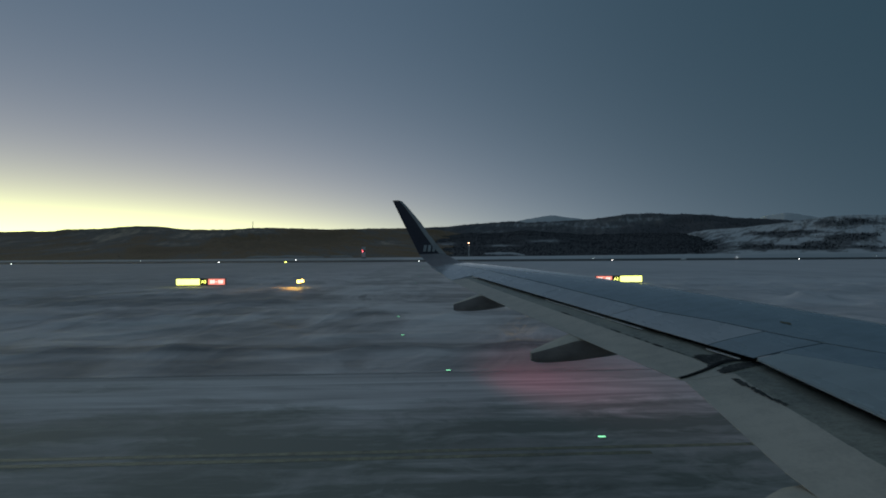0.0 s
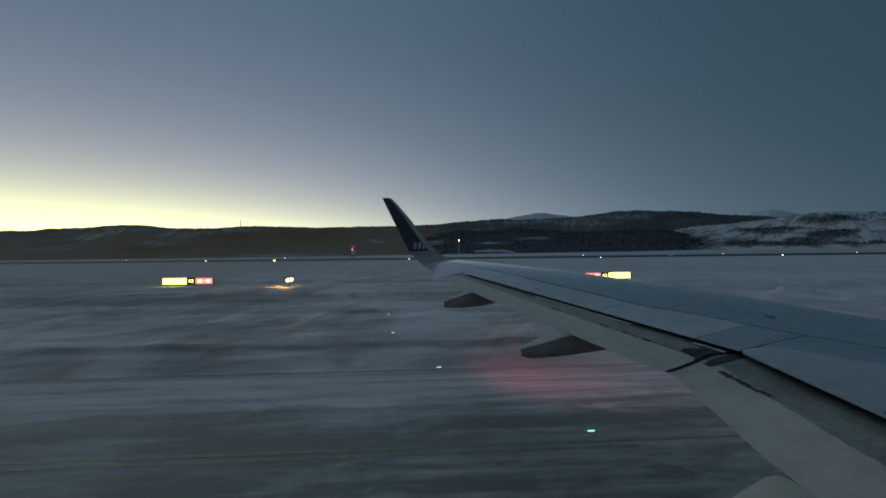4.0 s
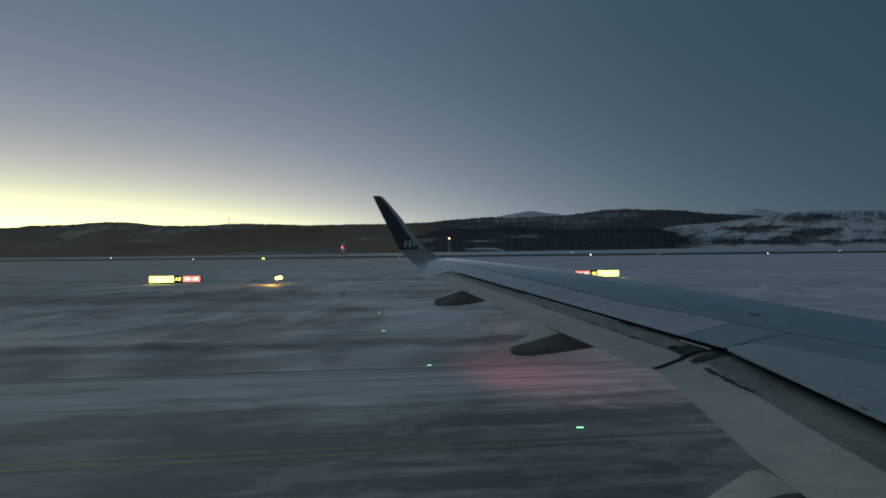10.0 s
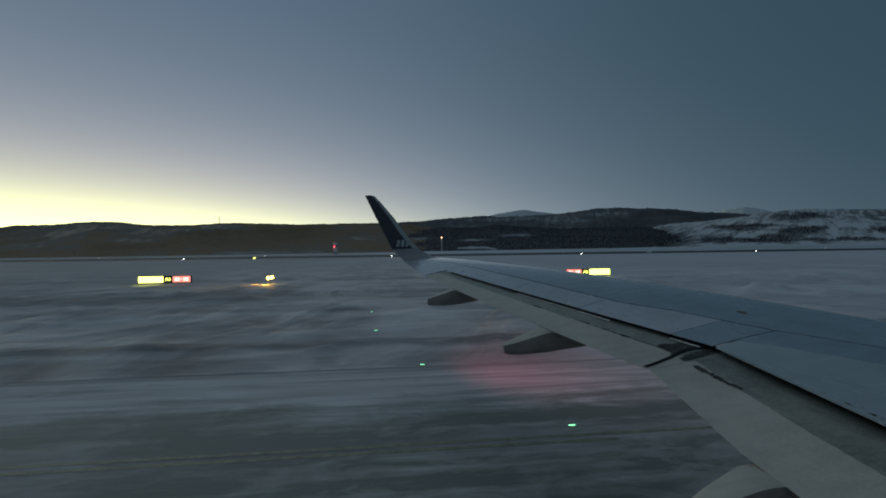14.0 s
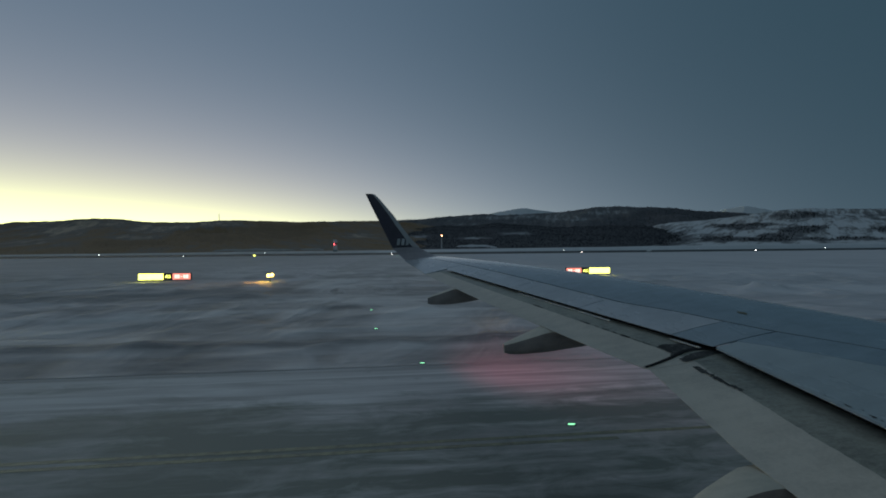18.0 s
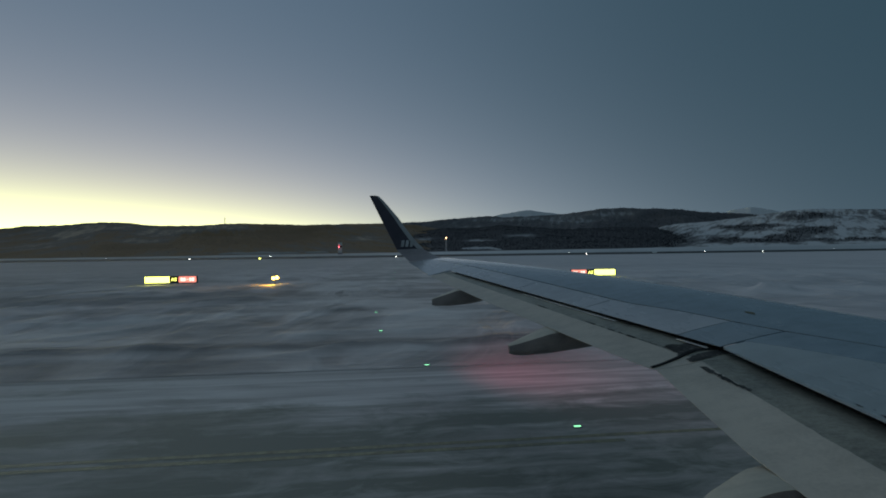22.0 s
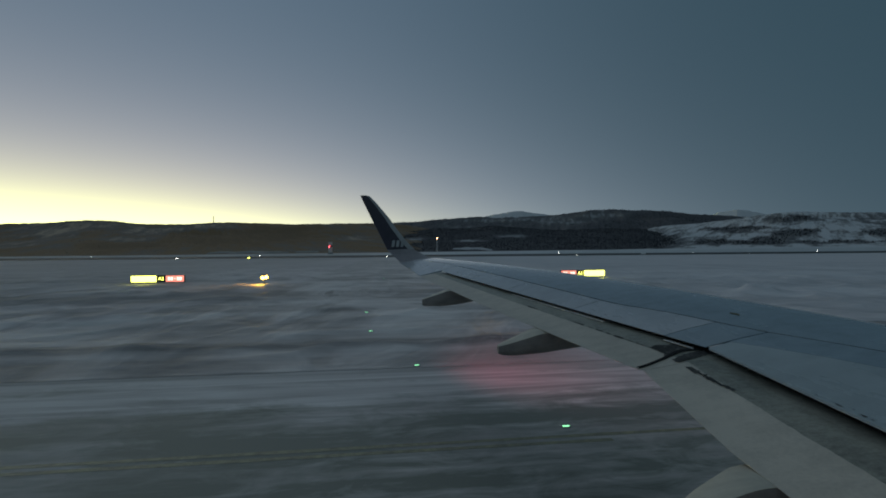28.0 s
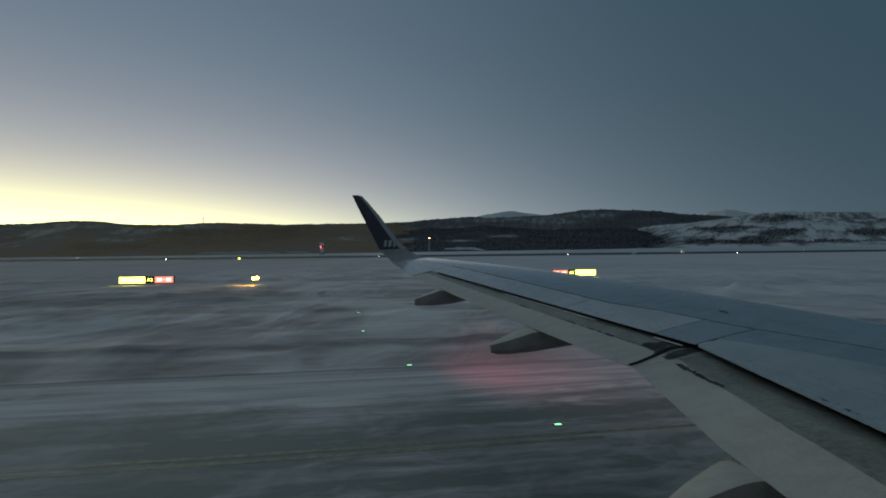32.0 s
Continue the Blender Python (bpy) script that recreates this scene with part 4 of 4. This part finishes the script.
def winglet():
    """Blended upturned tip: sections from the wing tip to the top."""
    #         y      z     x_rear  x_front  depth
    secs = [(14.43, z_te(14.43), x_tail(14.43), x_le(14.43), 0.15), (14.75, 4.02, 0.16, 1.46, 0.14), (15.02, 4.20, -0.04, 1.06, 0.12), (15.22, 4.42, -0.26, 0.68, 0.10), (15.36, 4.70, -0.40, 0.41, 0.08),
            (15.58, 5.20, -0.65, 0.03, 0.065), (15.73, 5.55, -0.83, -0.20, 0.055), (15.99, 6.16, -1.125, -0.70, 0.04), (16.06, 6.32, -1.20, -0.85, 0.03), (16.09, 6.39, -1.235, -0.92, 0.02), (16.105, 6.42, -1.25, -1.04, 0.012)]
    fine = []
    for p, q in zip(secs, secs[1:]):
        for k in range(3):
            fine.append([a + (b - a) * k / 3 for a, b in zip(p, q)])
    fine.append(list(secs[-1]))
    n = 12
    rings = []
    for i, (y, z, xr, xf, d) in enumerate(fine):
        a, b = fine[max(i - 1, 0)], fine[min(i + 1, len(fine) - 1)]
        ty, tz = b[0] - a[0], b[1] - a[1]
        ln = math.hypot(ty, tz) or 1
        ny, nz = -tz / ln, ty / ln                # inboard and up
        ring = []
        fade = max(0.0, 1 - i / 7) ** 1.5          # the root still follows the wing's section
        for k in range(n + 1):
            u = k / n
            x = xr + (xf - xr) * u
            h = d * (1 - (1 - min(u / 0.7, 1)) ** 2) * (1 if u < 0.7 else 1 - ((u - 0.7) / 0.3) ** 2 * 0.9)
            xw = x_tail(14.43) + (x_le(14.43) - x_tail(14.43)) * u
            lift = (z_top(xw, 14.43) - z_te(14.43)) * fade
            ring.append((x, y + ny * h * 0.5 * (1 - fade), z + nz * h * 0.5 * (1 - fade) + lift))
        for k in range(n, -1, -1):
            u = k / n
            x = xr + (xf - xr) * u
            h = d * 0.5 * math.sin(math.pi * min(max(u, 0.02), 0.98))
            up = ring[k]
            ring.append((x, up[1] - ny * (h + 0.006), up[2] - nz * (h + 0.006)))
        rings.append(ring)
    w = len(rings[0])

    def skin(name, lo, hi, mat, label, cols=None, lift=0.0, parent=plane):
        sub = rings[lo:hi + 1]
        verts = [v for r in sub for v in r]
        faces = [(j * w + i, j * w + (i + 1) % w, (j + 1) * w + (i + 1) % w, (j + 1) * w + i) for j in range(len(sub) - 1) for i in range(w) if cols is None or i in cols]
        faces.append(tuple(range((len(sub) - 1) * w, len(sub) * w)))
        me = mesh_of(name, verts, faces, mat)
        bm = bmesh.new()
        bm.from_mesh(me)
        bmesh.ops.recalc_face_normals(bm, faces=bm.faces)
        for e in bm.edges:
            if len(e.link_faces) == 2 and e.calc_face_angle(0) > 0.9:
                e.smooth = False
        bm.to_mesh(me)
        bm.free()
        return part(name, me, mat, parent, label)
    skin("winglet_root", 0, 9, ROOT_GREY, "grey blended winglet root")
    blade = skin("winglet", 9, len(rings) - 1, NAVY, "upturned navy blue winglet")
    # pale leading edge strip
    verts, faces = [], []
    for r in rings[9:]:
        for k in (n - 3, n - 2, n - 1, n):
            x, y, z = r[k]
            verts.append((x + (0.012 if k == n else 0), y - 0.014, z + 0.003))
    for j in range(len(rings) - 10):
        for i in range(3):
            faces.append((j * 4 + i, j * 4 + i + 1, (j + 1) * 4 + i + 1, (j + 1) * 4 + i))
    part("leading_edge", mesh_of("leading_edge", verts, faces, EDGE_GREY), EDGE_GREY, blade, "pale grey leading edge strip")
    # the airline mark: three slanted pale shapes
    for i in range(3):
        bm = bmesh.new()
        x0 = -0.10 + i * 0.155
        prof = [(0, 0), (0.10, 0), (0.135, 0.23), (0.035, 0.23)]
        vs = [bm.verts.new((x0 + px - 0.02, 15.25 + pz * 0.42 - 0.075 - 0.02, 4.52 + pz)) for px, pz in prof]
        f = bm.faces.new(vs)
        r = bmesh.ops.extrude_face_region(bm, geom=[f])
        bmesh.ops.translate(bm, vec=(0, 0.012, 0), verts=[v for v in r["geom"] if isinstance(v, bmesh.types.BMVert)])
        bmesh.ops.triangulate(bm, faces=bm.faces)
        part("tail_mark", bm, SILVER, blade, "pale airline mark")


EDGE_GREY = material("winglet_edge_paint", paint_build((0.50, 0.50, 0.51), 0.2, 3))
winglet()


def flap_fairing(stations, label):
    """Flap track fairing: a deep boat-shaped body toned as shaded and a top toned as skylit, with a crisp edge.
    Stations from aft to front: x, inboard y, outboard y, keel z, inboard edge z, outboard edge z."""
    table = np.array(stations)
    xs = np.linspace(table[0, 0], table[-1, 0], 30)
    rows = [np.interp(xs, table[:, 0], table[:, k]) for k in range(1, 6)]
    sides, tops = [], []
    for x, yi, yo, zb, zi, zo in zip(xs, *rows):
        w, r = yo - yi, 0.22 * min(yo - yi, zi - zb)
        sides.append([(x, yi, zi), (x, yi - 0.012, (zi + zb) / 2), (x, yi + 0.004, zb + r), (x, yi + r, zb + 0.012), (x, yi + w / 2, zb),
                      (x, yo - r, zb + 0.02), (x, yo - 0.01, zb + r * 1.6), (x, yo + 0.012, (zo + zb) / 2), (x, yo, zo)])
        top = [(x, yi + w * k, zi + (zo - zi) * k + 0.07 * w * math.sin(math.pi * k)) for k in (0.0, 0.15, 0.4, 0.7, 0.9, 1.0)]
        tops.append([(px, py, pz + 0.004) for px, py, pz in top] + [(px, py, pz - 0.012) for px, py, pz in reversed(top)])

    def loft(name, rings, mat, parent, lbl):
        w = len(rings[0])
        verts = [v for r in rings for v in r]
        faces = [(i * w + j, i * w + (j + 1) % w, (i + 1) * w + (j + 1) % w, (i + 1) * w + j) for i in range(len(rings) - 1) for j in range(w)]
        faces += [tuple(reversed(range(w))), tuple(range((len(rings) - 1) * w, len(rings) * w))]
        me = mesh_of(name, verts, faces, mat)
        bm = bmesh.new()
        bm.from_mesh(me)
        bmesh.ops.recalc_face_normals(bm, faces=bm.faces)
        for e in bm.edges:
            if e.calc_face_angle(0) > 0.75:
                e.smooth = False
        bm.to_mesh(me)
        bm.free()
        return part(name, me, mat, parent, lbl)
    body = loft("flap_track_fairing", sides, FAIRING, plane, label)
    loft("fairing_lid", tops, FAIRING_SKYLIT, body, "grey fairing top, paler as lit by the sky")


flap_fairing([(1.54, 6.37, 6.46, 2.870, 2.985, 2.99), (1.60, 6.36, 6.50, 2.840, 3.0, 3.01), (1.78, 6.35, 6.58, 2.822, 3.045, 3.06), (2.22, 6.35, 6.72, 2.842, 3.165, 3.20), (2.78, 6.35, 6.74, 2.915, 3.17, 3.20),
              (3.3, 6.36, 6.72, 3.00, 3.19, 3.21), (4.2, 6.45, 6.6, 3.16, 3.2, 3.22)], "grey flap track fairing under the outer flap, sides toned as shaded")
flap_fairing([(0.62, 9.96, 10.03, 3.15, 3.285, 3.29), (0.68, 9.95, 10.06, 3.13, 3.305, 3.31), (1.05, 9.95, 10.15, 3.115, 3.42, 3.44), (1.22, 9.95, 10.22, 3.122, 3.475, 3.49), (1.44, 9.95, 10.24, 3.14, 3.48, 3.50),
              (1.79, 9.95, 10.24, 3.20, 3.49, 3.50), (2.4, 9.97, 10.2, 3.36, 3.50, 3.51), (3.0, 10.0, 10.12, 3.45, 3.5, 3.51)], "grey flap track fairing near the wing tip, sides toned as shaded")
flap_fairing([(1.55, 2.60, 2.64, 2.60, 2.69, 2.68), (1.70, 2.595, 2.66, 2.55, 2.72, 2.70), (1.85, 2.59, 2.72, 2.50, 2.75, 2.72), (2.1, 2.60, 2.84, 2.42, 2.80, 2.76), (2.35, 2.635, 2.93, 2.38, 2.838, 2.805),
              (2.48, 2.65, 2.97, 2.36, 2.844, 2.83), (3.2, 2.66, 3.02, 2.40, 2.84, 2.86), (4.2, 2.65, 3.0, 2.5, 2.87, 2.9)], "large flap track fairing under the inner flap")


def nav_light():
    bm = bmesh.new()
    bmesh.ops.create_uvsphere(bm, u_segments=14, v_segments=8, radius=0.07)
    bmesh.ops.scale(bm, vec=(1.3, 0.8, 0.6), verts=bm.verts)
    bmesh.ops.translate(bm, vec=(1.60, 14.62, 3.93), verts=bm.verts)
    part("navigation_light", bm, LAMP_RED, plane, "small red wing tip lamp")


nav_light()


# fuselage shell with the window that the view goes through; cabin closed behind it
def fuselage():
    r, cy, cz = 1.975, -1.86, 3.83
    xs = [-7, -5, -3, -1.5, -0.8, -0.4, -0.21, -0.16, -0.08, 0, 0.08, 0.16, 0.21, 0.4, 0.8, 1.5, 3, 5, 7, 9]
    angles = [i / 64 * 2 * math.pi for i in range(64)]
    a0, a1 = math.asin((4.22 - cz) / r), math.asin((4.74 - cz) / r)
    angles = sorted([a for a in angles if not (a0 - 0.05 < a < a1 + 0.05)] + [a0 + (a1 - a0) * i / 6 for i in range(7)])
    for name, rad, mat, label in (("fuselage_skin", r, HULL, "white painted fuselage skin"), ("cabin_lining", r - 0.02, CABIN, "grey cabin side lining")):
        m = len(angles)
        verts = [(x, cy + rad * math.cos(a), cz + rad * math.sin(a)) for x in xs for a in angles]
        faces = []
        for i in range(len(xs) - 1):
            for j in range(m):
                b0, b1 = angles[j], angles[(j + 1) % m]
                if -0.22 < xs[i] and xs[i + 1] < 0.22 and a0 - 1e-6 <= b0 and b1 <= a1 + 1e-6 and b1 > b0:
                    continue
                faces.append((i * m + j, i * m + (j + 1) % m, (i + 1) * m + (j + 1) % m, (i + 1) * m + j))
        faces += [tuple(reversed(range(m))), tuple(range((len(xs) - 1) * m, len(xs) * m))]
        part(name, mesh_of(name, verts, faces, mat), mat, plane, label)


fuselage()


# ---- lit signs, lamps and small buildings ----
def letters(text, size, mat, parent, at, rot, label=""):
    cu = bpy.data.curves.new("lettering", "FONT")
    cu.body, cu.size, cu.extrude, cu.align_x, cu.align_y = text, size, 0.004, "CENTER", "CENTER"
    tmp = bpy.data.objects.new("lettering_source", cu)
    scene.collection.objects.link(tmp)
    dep = bpy.context.evaluated_depsgraph_get()
    dep.update()
    me = bpy.data.meshes.new_from_object(tmp.evaluated_get(dep))
    bpy.data.objects.remove(tmp)
    me.transform(pose(*at, *rot))
    me.materials.clear()
    me.materials.append(mat)
    return part("lettering", me, mat, parent, label)


def airfield_sign(at, turn, order, label):
    """Lit guidance sign: panels side by side in one housing on legs. order: 'yellow', 'code', 'red'."""
    s = thing("airfield_sign", pose(*at, 0, 0, turn), label, "airfield sign", "signs at the runway exit")
    widths = {"yellow": 3.15, "code": 1.1, "red": 2.3}
    total = sum(widths[o] for o in order) + 0.1
    part("housing", box(total, 0.24, 0.92, (0, 0.0, 0.68), 0.02), SIGN_BOX, s, "black sign housing")
    for k in range(5):
        part("leg", rod(0.035, 0.03, 0.44, (-total / 2 + 0.3 + k * (total - 0.6) / 4, 0, -0.13)), POSTS, s)
    x = -total / 2 + 0.05
    for o in order:
        w = widths[o]
        c = x + w / 2
        x += w
        if o == "yellow":
            part("face", box(w - 0.06, 0.02, 0.80, (c, -0.131, 0.68), 0.006), LIT_YELLOW, s, "lit yellow panel washed out by its light")
        elif o == "code":
            f = part("face", box(w - 0.06, 0.02, 0.80, (c, -0.131, 0.68), 0.006), SIGN_BOX, s, "black panel with yellow characters")
            letters("A2", 0.6, LIT_YELLOW, f, (c, -0.146, 0.68), (90, 0, 0), "yellow characters")
        else:
            f = part("face", box(w - 0.06, 0.02, 0.80, (c, -0.131, 0.68), 0.006), LIT_RED, s, "lit red panel with unreadable white characters")
            for k, (dx, bw, bh) in enumerate(((-0.72, 0.26, 0.44), (-0.38, 0.26, 0.44), (0.0, 0.22, 0.10), (0.36, 0.2, 0.44), (0.70, 0.28, 0.44))):
                part("bar", box(bw, 0.012, bh, (c + dx, -0.147, 0.68), 0.003), LIT_WHITE, f)
    return s


airfield_sign((-30.9, 60.5, 0.0), 0, ("yellow", "code", "red"), "lit yellow, black and red airfield sign on short legs")
airfield_sign((27.0, 60.0, 0.0), 0, ("red", "code", "yellow"), "lit red, black and yellow airfield sign on short legs")


def plain_sign(at, turn, w, h, label):
    s = thing("guidance_sign", pose(*at, 0, 0, turn), label, "airfield sign")
    part("housing", box(w, 0.2, h, (0, 0, 0.3 + h / 2), 0.02), SIGN_BOX, s)
    part("face", box(w - 0.08, 0.02, h - 0.08, (0, -0.111, 0.3 + h / 2), 0.005), LIT_YELLOW, s, "lit yellow panel")
    for k in (-1, 1):
        part("leg", rod(0.035, 0.03, 0.36, (k * w * 0.35, 0, -0.04)), POSTS, s)


plain_sign((-66.0, 205, -0.05), 0, 1.0, 0.6, "small lit yellow sign by the runway")
plain_sign((95, 19.6, drift(95, 19.6)), -8, 4.6, 1.0, "long lit yellow sign beside the taxiway")


def guard_light(at):
    """Runway guard light: two hooded amber lamps on a short stand, with their light on the snow before them."""
    g = thing("guard_light", pose(*at), "twin lit amber guard light on a short stand", "guard light", "guard lights at the runway exit")
    part("base", rod(0.16, 0.12, 0.06, (0, 0, 0)), POSTS, g)
    part("stand", rod(0.04, 0.04, 0.60, (0, 0, 0.05)), POSTS, g)
    part("backplate", box(0.96, 0.05, 0.36, (0, 0.05, 0.80), 0.02), POSTS, g, "grey backplate")
    for sx, dz in ((-0.23, -0.04), (0.23, 0.04)):
        l = part("lamp", rod(0.22, 0.19, 0.10, (sx, 0.0, 0.80 + dz), 18, rot=(90, 0, 0)), LAMP_YELLOW, g, "lit amber lamp")
        part("visor", box(0.40, 0.16, 0.015, (sx, -0.08, 1.03 + dz), 0.004), POSTS, l)
    beam = new("guard_light_beam", bpy.data.lights.new("guard_light_beam", "SPOT"))
    beam.data.energy, beam.data.color, beam.data.spot_size, beam.data.spot_blend = 480, (1.0, 0.52, 0.06), radians(110), 0.9
    beam.data.shadow_soft_size = 0.1
    eye = Vector(at) + Vector((0, -0.24, 0.80))
    beam.matrix_basis = look(eye, eye + Vector((-2.4, -4.0, -0.9)))


guard_light((-16.7, 57.8, 0.02))
guard_light((12.1, 57.5, 0.02))


def inset_light(at):
    l = thing("inset_light", pose(*at), "small lit green light set in the taxiway", "taxiway light", "green centre line lights")
    part("ring", rod(0.15, 0.12, 0.02, (0, 0, 0)), POSTS, l)
    part("lens", box(0.17, 0.05, 0.024, (0, -0.05, 0.022), 0.004), LAMP_GREEN, l, "lit green lens")


for p in ((-2.0, 30.5), (-1.3, 23.2), (0.8, 16.45), (4.2, 10.4), (-1.7, 64.1), (-1.5, 80), (-1.4, 101.4), (-1.3, 125), (-1.1, 150), (-1.1, 175), (-1.1, 200)):
    inset_light((*p, 0.016 + 0.62 * drift(*p) if p[1] > 16.3 else 0.004))


def edge_light(at):
    l = thing("runway_edge_light", pose(*at), "small lit white runway edge lamp on a stem", "runway light", "runway edge lights")
    part("stem", rod(0.03, 0.025, 0.30, (0, 0, -0.02), 8), POSTS, l)
    part("lens", rod(0.14, 0.10, 0.22, (0, 0, 0.28), 10), LAMP_WHITE, l, "lit white lens")
    return l


first = edge_light((-102, 216.0, -0.02))
for k in range(-9, 13):
    for y, x0 in ((216.0, -102), (284.0, -183)):
        x = x0 + 98 * k
        if abs(x) < 800 and not (y < 250 and k == 0):
            copy_thing(first, pose(x, y, -0.02))


def hut():
    h = thing("equipment_tower", pose(-54.0, 372, 0.3), "slim white and red airfield equipment tower with a red lamp", "tower")
    part("plinth", box(3.8, 3.4, 1.2, (0, 0, 0.2), 0.05), POSTS, h, "grey concrete plinth")
    part("shaft", box(2.9, 2.4, 9.6, (0, 0, 4.9), 0.05), WHITE_PAINT, h, "white clad shaft")
    part("band", box(2.94, 2.44, 1.6, (0, 0, 6.1), 0.05), RED_PAINT, h, "red band")
    part("roof", box(3.4, 2.9, 0.2, (0, 0, 9.75), 0.03), POSTS, h, "flat grey roof")
    part("lamp", rod(0.46, 0.4, 0.6, (-0.7, -1.6, 5.6)), LAMP_RED, h, "lit red obstruction lamp")


hut()


def lamp_mast():
    m = thing("obstruction_mast", pose(37.8, 388, 0.2), "slim lattice mast with an orange lamp on top", "mast")
    for sx, sy in ((-0.5, -0.5), (0.5, -0.5), (0.0, 0.55)):
        part("pole", rod(0.12, 0.09, 12.7, (sx, sy, 0), 8), WHITE_PAINT, m)
    for k in range(6):
        part("brace", rod(0.07, 0.07, 1.45, (-0.52, -0.5, 1.0 + 1.95 * k), 6, rot=(0, 46, 0)), POSTS, m)
    part("lamp", rod(0.44, 0.36, 0.8, (0, -0.1, 12.7)), LAMP_ORANGE, m, "lit orange lamp")


lamp_mast()


def marker_board():
    b = thing("marker_board", pose(130, 214.5, 0.0), "small pale board beside the runway", "marker board")
    part("board", box(2.6, 0.12, 0.7, (0, 0, 0.75), 0.02), WHITE_PAINT, b)
    for k in (-1, 1):
        part("leg", rod(0.04, 0.04, 0.45, (k * 0.9, 0, -0.02), 8), POSTS, b)


marker_board()


def hill_mast():
    b = -21.6
    r = 1745
    m = thing("radio_mast", pose(r * math.sin(radians(b)), r * math.cos(radians(b)), h_near(b, r) - 1), "thin radio mast on the hill crest", "mast")
    part("pole", rod(1.3, 0.8, 25, (0, 0, 0), 8), POSTS, m)
    part("arm", rod(0.5, 0.5, 4.0, (-2.0, 0, 17), 6, rot=(0, 90, 0)), POSTS, m)


hill_mast()
